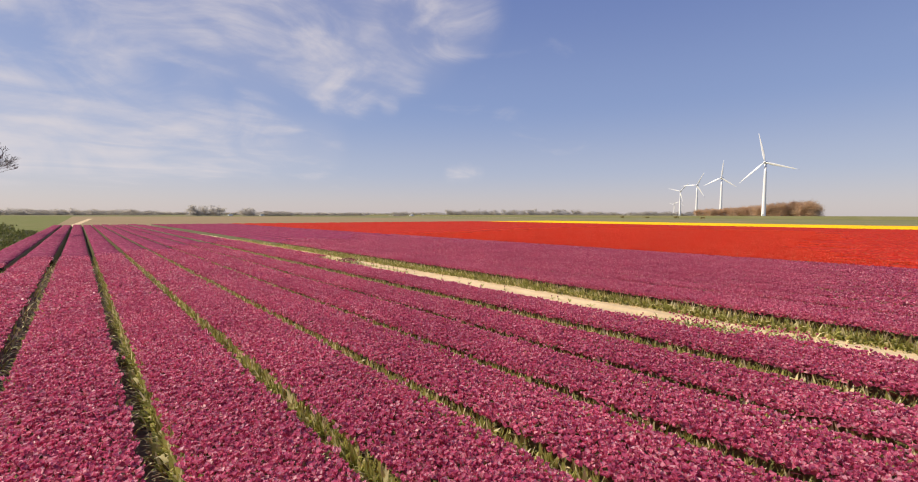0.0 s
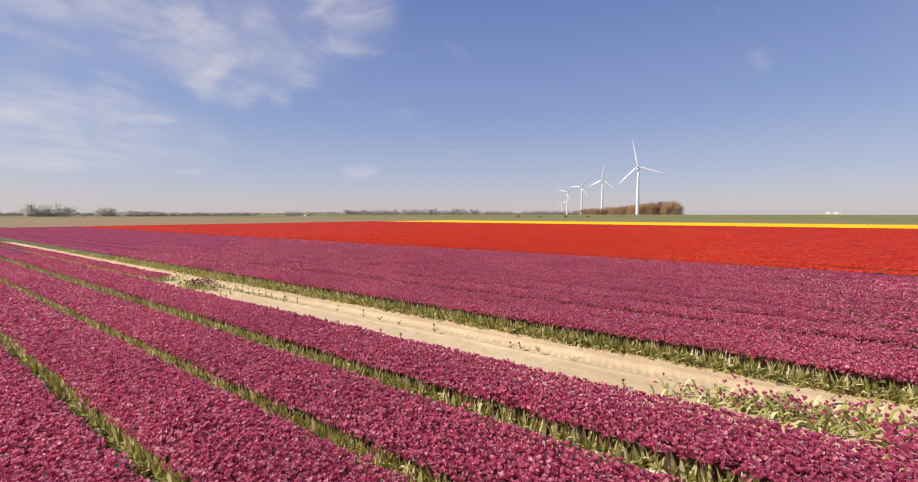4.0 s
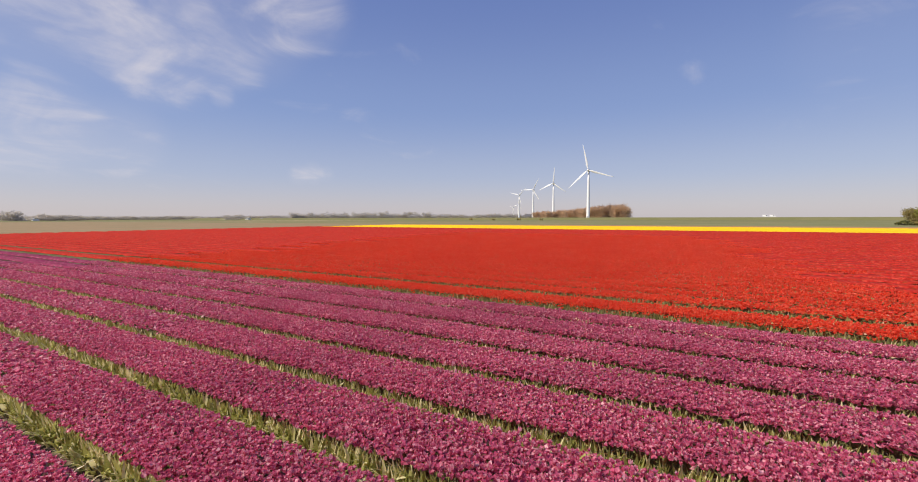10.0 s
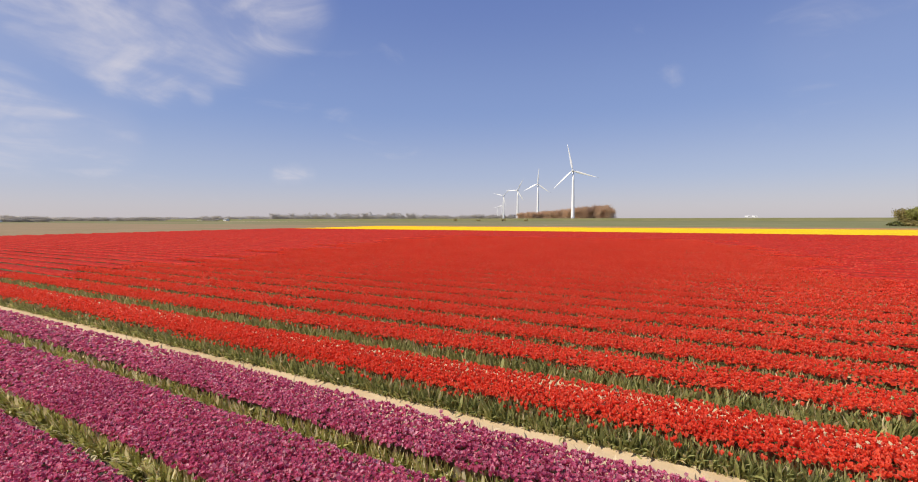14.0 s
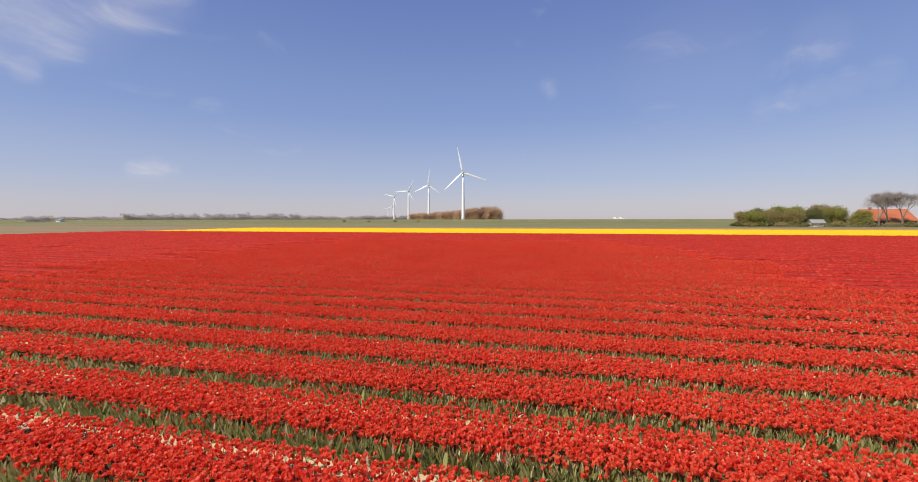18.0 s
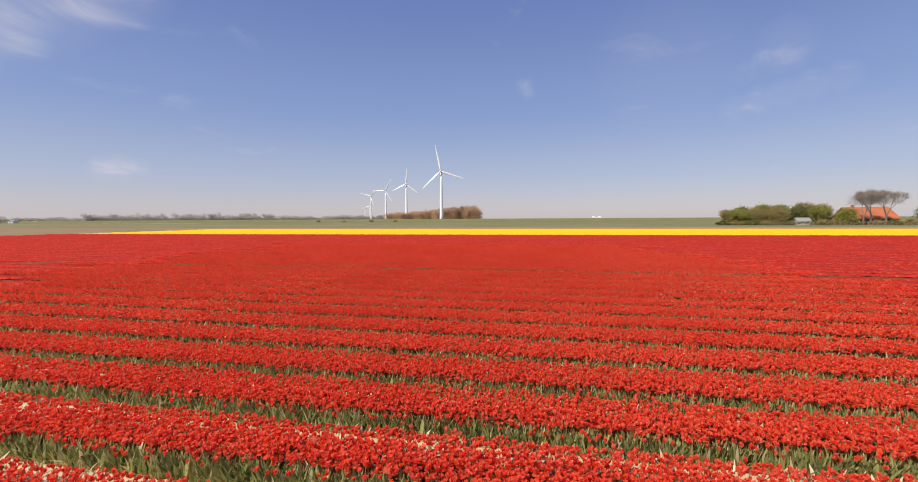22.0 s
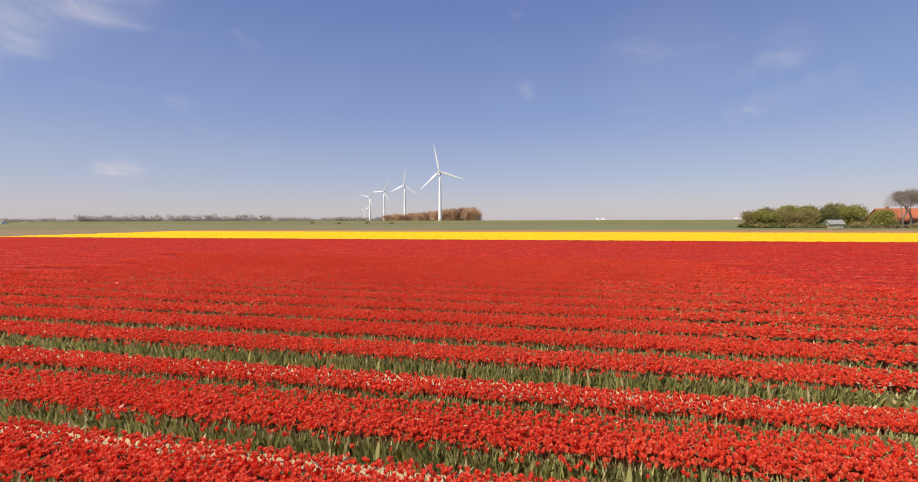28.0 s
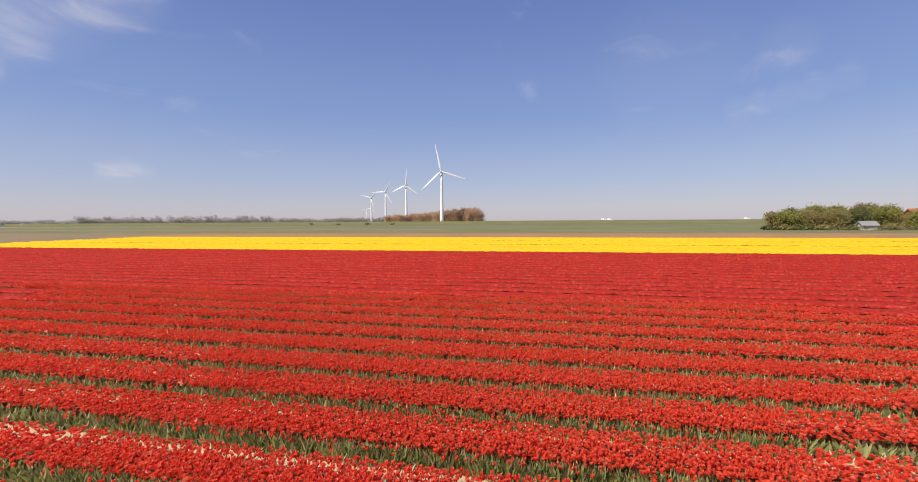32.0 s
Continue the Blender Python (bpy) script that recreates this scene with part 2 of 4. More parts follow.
BARK = earth("bark", (0.16, 0.13, 0.10), (0.23, 0.19, 0.15), (0.12, 0.10, 0.08), 3.0)
WHITE_PAINT = plain("white_coating", (0.87, 0.87, 0.87), 0.4, vary=0.06, scale=0.3)
GREY_PAINT = plain("grey_coating", (0.38, 0.39, 0.41), 0.5)


# geometry helpers
def quads(name, verts, faces, mat, smooth=False):
    me = bpy.data.meshes.new(name)
    me.from_pydata([tuple(v) for v in verts], [], [tuple(f) for f in faces])
    me.materials.append(mat)
    if smooth:
        me.polygons.foreach_set("use_smooth", [True] * len(me.polygons))
    return me


def soup(name, verts, sizes_faces, mat, smooth=False):
    """A mesh from numpy arrays: verts (n, 3), faces (m, 3)."""
    me = bpy.data.meshes.new(name)
    f = np.asarray(sizes_faces, np.int32)
    me.vertices.add(len(verts))
    me.vertices.foreach_set("co", np.asarray(verts, np.float32).ravel())
    me.loops.add(f.size)
    me.loops.foreach_set("vertex_index", f.ravel())
    me.polygons.add(len(f))
    me.polygons.foreach_set("loop_start", np.arange(len(f), dtype=np.int32) * f.shape[1])
    if smooth:
        me.polygons.foreach_set("use_smooth", np.ones(len(f), bool))
    me.update(calc_edges=True)
    me.materials.append(mat)
    return me


def stamp(template, faces, places):
    """Copies of a template, one for each 4 x 4 place, as one set of vertices and faces."""
    t = np.c_[template, np.ones(len(template))]
    v = np.einsum("pij,vj->pvi", places, t)[..., :3].reshape(-1, 3)
    f = (np.asarray(faces)[None] + (np.arange(len(places)) * len(template))[:, None, None]).reshape(-1, len(faces[0]))
    return v, f


def places(x, y, z, size, turn, lean, lean_way):
    """4 x 4 matrices: scaled by size, turned about z, then leaning towards lean_way."""
    ct, st, cl, sl = np.cos(turn), np.sin(turn), np.cos(lean), np.sin(lean)
    ax, ay = -np.sin(lean_way), np.cos(lean_way)
    n = len(x)
    rz, k = np.zeros((n, 3, 3)), np.zeros((n, 3, 3))
    rz[:, 0, 0], rz[:, 0, 1], rz[:, 1, 0], rz[:, 1, 1], rz[:, 2, 2] = ct, -st, st, ct, 1
    k[:, 0, 2], k[:, 1, 2], k[:, 2, 0], k[:, 2, 1] = ay, -ax, -ay, ax
    rl = np.eye(3)[None] + sl[:, None, None] * k + (1 - cl)[:, None, None] * (k @ k)
    m = np.zeros((n, 4, 4))
    m[:, :3, :3] = (rl @ rz) * np.broadcast_to(np.asarray(size, float), (n,))[:, None, None]
    m[:, 0, 3], m[:, 1, 3], m[:, 2, 3], m[:, 3, 3] = x, y, z, 1
    return m


def part(name, data, parent, label="", m=None, kind=""):
    ob = new(name, data)
    ob.parent = parent
    if m is not None:
        ob.matrix_basis = m
    return tagged(ob, label, kind=kind)


def thing(name, label, category, m=None, group="", kind="", data=None):
    ob = new(name, data)
    if m is not None:
        ob.matrix_basis = m
    return tagged(ob, label, category, group, kind)


def bm_mesh(name, bm, mat, smooth=False):
    me = bpy.data.meshes.new(name)
    bm.to_mesh(me)
    bm.free()
    me.materials.append(mat)
    if smooth:
        me.polygons.foreach_set("use_smooth", [True] * len(me.polygons))
    return me


def box(bm, x0, x1, y0, y1, z0, z1, bevel=0.0):
    made = bmesh.ops.create_cube(bm, size=1)
    for v in made["verts"]:
        v.co = Vector((x0 + (v.co.x + 0.5) * (x1 - x0), y0 + (v.co.y + 0.5) * (y1 - y0), z0 + (v.co.z + 0.5) * (z1 - z0)))
    if bevel:
        bmesh.ops.bevel(bm, geom=list({e for v in made["verts"] for e in v.link_edges}), offset=bevel, segments=1, affect="EDGES")


def lathe(bm, rings, sides=16, base=Matrix()):
    """rings: (radius, height) from the bottom up."""
    rows = [[bm.verts.new(base @ Vector((r * math.cos(2 * math.pi * k / sides), r * math.sin(2 * math.pi * k / sides), z)))
             for k in range(sides)] for r, z in rings]
    for a, b in zip(rows, rows[1:]):
        for k in range(sides):
            bm.faces.new((a[k], a[(k + 1) % sides], b[(k + 1) % sides], b[k]))
    bm.faces.new(rows[0][::-1])
    bm.faces.new(rows[-1])


def limb(verts, faces, a, b, ra, rb, sides=4):
    d = (b - a).normalized()
    u = d.orthogonal().normalized()
    w = d.cross(u)
    base = len(verts)
    for p, r in ((a, ra), (b, rb)):
        for k in range(sides):
            t = 2 * math.pi * k / sides
            verts.append(p + u * (r * math.cos(t)) + w * (r * math.sin(t)))
    for k in range(sides):
        faces.append((base + k, base + (k + 1) % sides, base + sides + (k + 1) % sides, base + sides + k))

# ---- ground ----
def build_ground():
    ys = [-700, -60, 150, 480, 548, 560, 565, 578, 640, 1200, 2500, 4600]
    zs = [0, 0, 0, 0, 0, 2.9, 2.9, -0.5, -0.8, -0.8, -0.8, -0.8]
    xs = [-4500, -2000, -900, -400, -100, 200, 700, 2000, 4500]
    v = [(x, y, z - 0.02) for y, z in zip(ys, zs) for x in xs]
    n = len(xs)
    f = [(j * n + i, j * n + i + 1, (j + 1) * n + i + 1, (j + 1) * n + i) for j in range(len(ys) - 1) for i in range(n - 1)]
    g = new("ground", quads("ground", v, f, DIKE_GRASS))
    tagged(g, "flat green polder land rising into a low grassy dike", "ground", kind="structure")


def sheet(name, label, x0, x1, y0, y1, z, mat, skew=0.0, category="field"):
    """A flat piece of land; skew slants its west end."""
    nx, ny = 12, 8
    v = [(x0 + skew * (j / ny) + (x1 - x0 - skew * (j / ny)) * i / nx, y0 + (y1 - y0) * j / ny, z) for j in range(ny + 1) for i in range(nx + 1)]
    f = [(j * (nx + 1) + i, j * (nx + 1) + i + 1, (j + 1) * (nx + 1) + i + 1, (j + 1) * (nx + 1) + i) for j in range(ny) for i in range(nx)]
    return thing(name, label, category, kind="structure", data=quads(name, v, f, mat))


def west(y):
    """The west end of the beds."""
    return -118 - 0.03 * y + 1.5 * math.sin(y * 1.7)


build_ground()
sheet("field_soil", "pale dry sand of the bulb field", west(-4) - 3, 95, -3.85, 155, 0.0, SAND, 0.0, "soil")
sheet("damp_shaded_soil", "dark damp soil with shade painted in between purple tulip beds", west(2) - 2, 90, -3.8, 8.95, 0.004, SOIL, 0.0, "soil")
sheet("damp_shaded_soil", "dark damp soil with shade painted in between purple tulip beds", west(20) - 2, 90, 12.75, 28.1, 0.004, SOIL, 0.0, "soil")
sheet("meadow", "green meadow beside the bulb field", -700, 100, -400, -3.87, -0.008, GRASS)
track = [(-116, -2.2, -0.004), (-116, -0.8, -0.004), (-300, 5.6, -0.004), (-300, 3.8, -0.004)]
thing("field_track", "pale sandy farm track leading away from the bulb field", "path", kind="structure", data=quads("field_track", track, [(0, 1, 2, 3)], SAND))
sheet("stubble_field", "strip of brown stubble in the polder", -520, -70, 236, 262, -0.004, FALLOW)
sheet("stubble_field", "narrow strip of brown stubble in the polder", -520, 30, 322, 336, -0.004, FALLOW)
sheet("grass_strip", "strip of darker green grass in the polder", -520, 60, 386, 412, -0.004, DIKE_GRASS)
sheet("fallow_field", "brown and olive fallow field", -520, -118, -6, 420, -0.012, FALLOW)
sheet("sand_strip", "pale strip of dry sand far off in the polder", -560, -330, 372, 384, -0.002, SAND, category="soil")
sheet("clay_strip", "strip of bare brown clay behind the yellow tulips", -140, 210, 155.2, 192, -0.004, CLAY, category="soil")
sheet("wheat_field", "pale green field of young wheat", -520, 420, 192.2, 430, -0.008, WHEAT)

# ---- tulips ----
def bloom(count, base, side, side_z, tip, tip_z, half, heart):
    """A tulip head: pointed petals, bent at their widest, round a closed heart."""
    v, f = [], []
    for k in range(count):
        a, q = 2 * math.pi * k / count, len(v)
        v += [(0, 0, base), (side * math.cos(a - half), side * math.sin(a - half), side_z), (tip * math.cos(a), tip * math.sin(a), tip_z),
              (side * math.cos(a + half), side * math.sin(a + half), side_z)]
        f += [(q, q + 1, q + 2), (q, q + 2, q + 3)]
    q = len(v)
    v += [(heart * math.cos(a), heart * math.sin(a), (0.30 + 0.4 * (k % 2)) * tip_z) for k, a in enumerate((0.3, 1.9, 3.5, 5.0))]
    return np.array(v), f + [(q, q + 1, q + 2), (q, q + 2, q + 3)]


BLOOMS = {"purple": bloom(4, -0.028, 0.025, 0.004, 0.027, 0.026, 0.80, 0.024), "red": bloom(4, -0.029, 0.024, 0.002, 0.021, 0.030, 0.80, 0.024)}
FEWER = {"purple": bloom(3, -0.030, 0.029, 0.002, 0.032, 0.022, 1.0, 0.027), "red": bloom(3, -0.030, 0.026, 0.002, 0.023, 0.030, 1.0, 0.026)}
PETAL_V = np.array([(-0.034, -0.03, 0.0), (0.034, -0.028, 0.014), (0.03, 0.034, 0.0), (-0.03, 0.03, -0.012)])
PETAL_F = [(0, 1, 2), (0, 2, 3)]
BROAD_V = np.array([(-0.011, 0, 0), (0.011, 0, 0), (-0.024, 0.012, 0.10), (0.024, 0.018, 0.10), (-0.021, 0.055, 0.19), (0.019, 0.063, 0.185), (0.002, 0.135, 0.225)])
BROAD_F = [(0, 1, 3), (0, 3, 2), (2, 3, 5), (2, 5, 4), (4, 5, 6)]
LEAF_V = np.array([(-0.010, 0, 0), (0.010, 0, 0), (-0.018, 0.02, 0.15), (0.018, 0.02, 0.15), (0, 0.085, 0.29)])
LEAF_F = [(0, 1, 3), (0, 3, 2), (2, 3, 4)]
FRONT, FRONT_RED = 0.16, 0.14     # from a gap's middle line to the first flowers behind it


def heads(length, width, step, size, head, loose, thin_back, seed, inset=0.0, lower=0.8, spill=0.0):
    """Flower heads over one stretch of a bed, x from 0 to length and y from 0 to width, above a lower layer of petals."""
    r = np.random.default_rng(seed)
    nx, ny = int(length / step), max(3, int(width / step))
    gx, gy = np.meshgrid((np.arange(nx) + 0.5) * length / nx, (np.arange(ny) + 0.5) * width / ny)
    x = gx.ravel() + r.normal(0, step * 0.34, gx.size)
    y = np.clip(gy.ravel() + r.normal(0, step * 0.34, gx.size), -0.02, width + 0.02)
    gone = 0.03 + thin_back * np.clip((y - width + 0.2) / 0.2, 0, 1)
    gone = gone + 1.6 * spill * (np.sin(x * 8.4 + seed + 5 * y) * np.sin(y * 9 + 2 * seed + x * 4.2) > 0.45)
    keep = r.random(gx.size) > gone
    x, y = np.clip(x, 0, length)[keep], y[keep]
    n = len(x)
    edge = np.minimum(y, width - y)
    y = inset + y * (1 - inset / width)
    z = 0.408 + 0.012 * np.sin(x * 2.1 + seed) * np.sin(y * 5 + x) + r.normal(0, 0.021, n) - 0.05 * np.exp(-np.maximum(edge, 0) / 0.05)
    # flowers that hang lower over the front of the bed
    out = r.random(n) < spill
    y = np.where(out, r.uniform(-0.10, 0.08, n), y)
    z = np.where(out, r.uniform(0.25, 0.40, n), z)
    m = places(x, y, z, size * r.uniform(0.75, 1.22, n), r.uniform(0, 6.28, n), np.abs(r.normal(0, loose, n)), r.uniform(0, 6.28, n))
    squash = 1 + r.normal(0, 0.14, n)
    m[:, :3, 0] *= squash[:, None]
    m[:, :3, 1] *= squash[:, None]
    v, f = stamp(*head, m)
    v = v + r.normal(0, 0.0036 if loose > 0.3 else 0.003, v.shape)
    # petals of the lower, half hidden flowers
    px, py = int(length / 0.06), int((width - 0.22) / 0.06)
    gx, gy = np.meshgrid((np.arange(px) + 0.5) * length / px, 0.08 + inset + (np.arange(py) + 0.5) * (width - 0.16 - inset - thin_back * 0.3) / py)
    keep = r.random(gx.size) < lower
    k = int(keep.sum())
    low = places(gx.ravel()[keep] + r.normal(0, 0.02, k), gy.ravel()[keep] + r.normal(0, 0.015, k), 0.335 + r.normal(0, 0.018, k), r.uniform(0.8, 1.35, k),
                 r.uniform(0, 6.28, k), np.abs(r.normal(0, 0.35, k)), r.uniform(0, 6.28, k))
    lv, lf = stamp(PETAL_V, PETAL_F, low)
    return np.r_[v, lv], np.r_[f, lf + len(v)]


def blades(length, width, front, inner, back, size, reach, bare, seed, droop=0.12, broad=1.0, shape=(LEAF_V, LEAF_F), tall=90, inset=0.0, spread=0.0):
    """Leaves of one stretch: upright along the edges, flatter within; the bare back edge keeps few."""
    r = np.random.default_rng(seed)
    nf, ni, nb = int(front * length), int(inner * length), int(back * length)
    n = nf + ni + nb
    x = r.uniform(0, length, n)
    tuft = np.sin(x * 7.3 + seed) + np.sin(x * 3.1 + 2 * seed)
    y = np.r_[r.uniform(-reach, 0.14, nf) - 0.02 * tuft[:nf], r.uniform(0.12, width - bare, ni), width + r.uniform(-0.09, 0.02, nb)]
    turn = np.r_[r.normal(math.pi, 1.3, nf), r.uniform(0, 6.28, ni), r.normal(0, 0.9, nb)]
    lean = np.r_[np.abs(r.normal(droop, 0.30, nf)), np.abs(r.normal(0.1, 0.3, ni)), np.abs(r.normal(0.28, 0.25, nb))]
    s = size * np.r_[r.uniform(0.55, 1.15, nf) + 0.06 * tuft[:nf], r.uniform(0.6, 0.95, ni), r.uniform(0.65, 1.1, nb)]
    v, f = stamp(shape[0] * (broad, 1, 1), shape[1], places(x, y, np.zeros(n), s, turn, lean, turn + math.pi / 2))
    # upright leaves and stems that fill the flank up to the flowers
    nu = int(tall * length)
    turn = r.uniform(0, 6.28, nu)
    deep = spread * np.maximum(r.uniform(-1, 1, nu), 0)
    up = places(r.uniform(0, length, nu), r.uniform(-0.01 - 0.07 * spread, 0.10, nu) + max(inset, 0) + width * deep, np.zeros(nu), r.uniform(0.8, 1.32 + 0.08 * spread, nu) * (1 - 0.13 * np.minimum(deep / 0.2, 1)), turn, np.abs(r.normal(0, 0.13, nu)), turn + math.pi / 2)
    uv, uf = stamp(LEAF_V * (broad * 1.1, 0.6, 1), LEAF_F, up)
    v, f = np.r_[v, uv], np.r_[f, uf + len(v)]
    v = v + r.normal(0, 0.004, v.shape)
    # the closed mass of lower leaves, coloured dark for the shade under the flowers
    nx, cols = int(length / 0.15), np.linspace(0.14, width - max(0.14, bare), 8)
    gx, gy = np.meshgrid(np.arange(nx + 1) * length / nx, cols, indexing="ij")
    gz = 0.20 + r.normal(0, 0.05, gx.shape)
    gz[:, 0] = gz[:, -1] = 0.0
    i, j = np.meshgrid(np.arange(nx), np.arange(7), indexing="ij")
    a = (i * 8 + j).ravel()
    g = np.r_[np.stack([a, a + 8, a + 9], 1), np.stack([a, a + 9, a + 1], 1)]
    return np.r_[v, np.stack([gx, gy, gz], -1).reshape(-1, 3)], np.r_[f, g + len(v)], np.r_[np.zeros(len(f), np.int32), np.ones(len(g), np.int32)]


def ribbon(length, width, seed, foot=0.14):
    """A far stretch: the closed top of the flowers, uneven, and the leaves of its flanks."""
    r = np.random.default_rng(seed)
    step = 0.3
    nx = int(length / step)
    cols = [0.0, 0.03, 0.28, 0.5, 0.72, 0.97, 1.0]
    top = [0.33, 0.40, 0.41, 0.41, 0.41, 0.40, 0.33]
    xs = np.arange(nx + 1) * length / nx
    v = np.array([(x, c * width, t) for x in xs for c, t in zip(cols, top)])
    v[:, 2] += r.normal(0, 0.016, len(v))
    v[:, 1] += r.normal(0, 0.012, len(v))
    n = len(cols)
    v[:n, 2] -= 0.14
    v[-n:, 2] -= 0.14
    f = []
    for i in range(nx):
        for j in range(n - 1):
            a, b, c, d = i * n + j, (i + 1) * n + j, (i + 1) * n + j + 1, i * n + j + 1
            f += [(a, b, c), (a, c, d)]
    k = np.arange(nx + 1)
    lo = np.array([(x, y, z) for x in xs for y, z in ((-foot, 0.0), (-0.4 * foot, 0.2), (0.0, 0.31))])
    hi = np.array([(x, y, z) for x in xs for y, z in ((width, 0.31), (width + 0.05, 0.2), (width + 0.12, 0.0))])
    lo[:, 1] += r.normal(0, 0.015, len(lo))
    g = []
    for base in (0, len(lo)):
        for i in range(nx):
            for j in range(2):
                a, b, c, d = base + i * 3 + j, base + (i + 1) * 3 + j, base + (i + 1) * 3 + j + 1, base + i * 3 + j + 1
                g += [(a, b, c), (a, c, d)]
    return (v, f), (np.r_[lo, hi], g)


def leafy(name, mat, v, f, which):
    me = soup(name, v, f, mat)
    me.materials.append(UNDERGROWTH_SHADED)
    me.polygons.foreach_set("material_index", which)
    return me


NEAR_L, MID_L, FAR_L = 3.0, 8.0, 24.0
KITS = {}


def kit(colour, width):
    """Meshes for the beds of one colour and width: near, middling and far stretches."""
    key = (colour, width)
    if key in KITS:
        return KITS[key]
    near, far, loose, size = {"purple": (PURPLE, PURPLE_FAR_SHADED, 0.40, 1.0), "red": (RED, RED_FAR_SHADED, 0.22, 1.0), "yellow": (None, YELLOW_FAR, 0.2, 1.0)}[colour]
    k = {"near": [], "mid": [], "far": []}
    if near:
        close = BLOOMS[colour]
        purple = colour == "purple"
        inset, lower, spill, spread = (-0.02, 0.9, 0.0, 0.0) if purple else (0.03, 0.7, 0.065, 0.9)
        leaf, reach, bare, thin, droop, broad, shape = (LEAF, 0.07, 0.08, 0.05, 0.22, 0.95, (BROAD_V, BROAD_F)) if purple else (LEAF_RED, 0.05, 0.15, 0.55, 0.14, 0.9, (LEAF_V, LEAF_F))
        for s in range(4):
            a = heads(NEAR_L, width, 0.0455 if purple else 0.056, 0.92 if purple else 1.06, close, loose, thin, 10 + s, inset, lower, spill)
            b = blades(NEAR_L, width, *((118, 70, 4) if purple else (170, 90, 12)), 1.02 if purple else 1.0, reach, bare, 20 + s, droop, broad, shape, 90 if purple else 300, inset, spread)
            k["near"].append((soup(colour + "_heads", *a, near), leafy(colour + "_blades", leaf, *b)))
        for s in range(3):
            a = heads(MID_L, width, 0.074, 1.18, FEWER[colour], loose, thin, 30 + s, inset, lower * (0.6 if purple else 0.95), 0.7 * spill)
            b = blades(MID_L, width, 80, 8, 5, 1.05 if purple else 1.0, reach, bare, 40 + s, droop, 1.4, (LEAF_V, LEAF_F), 55 if purple else 85, inset, 0.5 * spread)
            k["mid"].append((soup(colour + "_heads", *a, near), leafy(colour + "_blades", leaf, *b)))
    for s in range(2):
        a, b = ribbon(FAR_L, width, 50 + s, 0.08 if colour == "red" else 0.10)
        k["far"].append((soup(colour + "_canopy", *a, far), soup(colour + "_flank", *b, LEAF_FAR_SHADED)))
    KITS[key] = k
    return k


def middle(y):
    """Where the flight crosses a bed."""
    return -6.5 - 0.42 * y if y < 38 else -22.5 - 0.16 * (y - 38)


BED_LABEL = {"purple": "raised bed of dense purple tulips in sandy soil", "red": "raised bed of dense bright red tulips in sandy soil",
             "yellow": "distant bed of bright yellow tulips in full bloom"}


def tulip_bed(colour, y0, y1, x0, x1, detail=True, lift=0.0):
    width = round(y1 - y0, 2)
    bed = thing("tulip_bed", BED_LABEL[colour], "flower bed", pose(0, y0, lift), group=colour + " tulip beds")
    k = kit(colour, width)
    r = np.random.default_rng(int(abs(y0) * 100) + 3)

    def lay(kind, x, unit, stretch):
        heads_me, blades_me = k[kind][int(r.integers(len(k[kind])))]
        m = Matrix.Translation((x, 0, 0)) @ Matrix.Diagonal((stretch, 1, 1, 1))
        if kind != "near" and r.random() < 0.5:
            m = Matrix.Translation((x + unit * stretch, 0, 0)) @ Matrix.Diagonal((-stretch, 1, 1, 1))
        part("bloom_mass", heads_me, bed, m=m, kind="stuff")
        part("leaf_mass", blades_me, bed, m=m, kind="stuff")

    def run(kind, unit, a, b):
        if b - a < 0.4:
            return
        n = max(1, round((b - a) / unit))
        for i in range(n):
            over = 0.9 if kind == "far" else 0.0
            lay(kind, a + (b - a) * i / n - over / 2, unit, ((b - a) / n + over) / unit)

    c = middle(y0)
    if detail:
        lo, hi = c - (8 if y0 < 30 else 6) + r.uniform(-1.4, 1.4), c + (14 if y0 < 14 else 11 if y0 < 28 else 7) + r.uniform(-1.4, 1.4)
        far_lo, far_hi = c - (27 if y0 < 32 else 23) + r.uniform(-4, 4), c + (18 if y0 < 32 else 16) + r.uniform(-2, 2)
        if y0 < 76:
            run("near", NEAR_L, lo, hi)
            run("mid", MID_L, far_lo, lo)
            run("mid", MID_L, hi, far_hi)
        else:
            run("mid", MID_L, far_lo, far_hi)
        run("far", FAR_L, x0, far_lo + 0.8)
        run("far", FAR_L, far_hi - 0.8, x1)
        if y0 < 74:
            edge_tulips(bed, colour, width, c, 82, int(abs(y0) * 10))
    elif colour == "purple":
        run("mid", MID_L, x1 - 24, x1)
        run("far", FAR_L, x0, x1 - 24)
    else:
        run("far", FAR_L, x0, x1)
    return bed


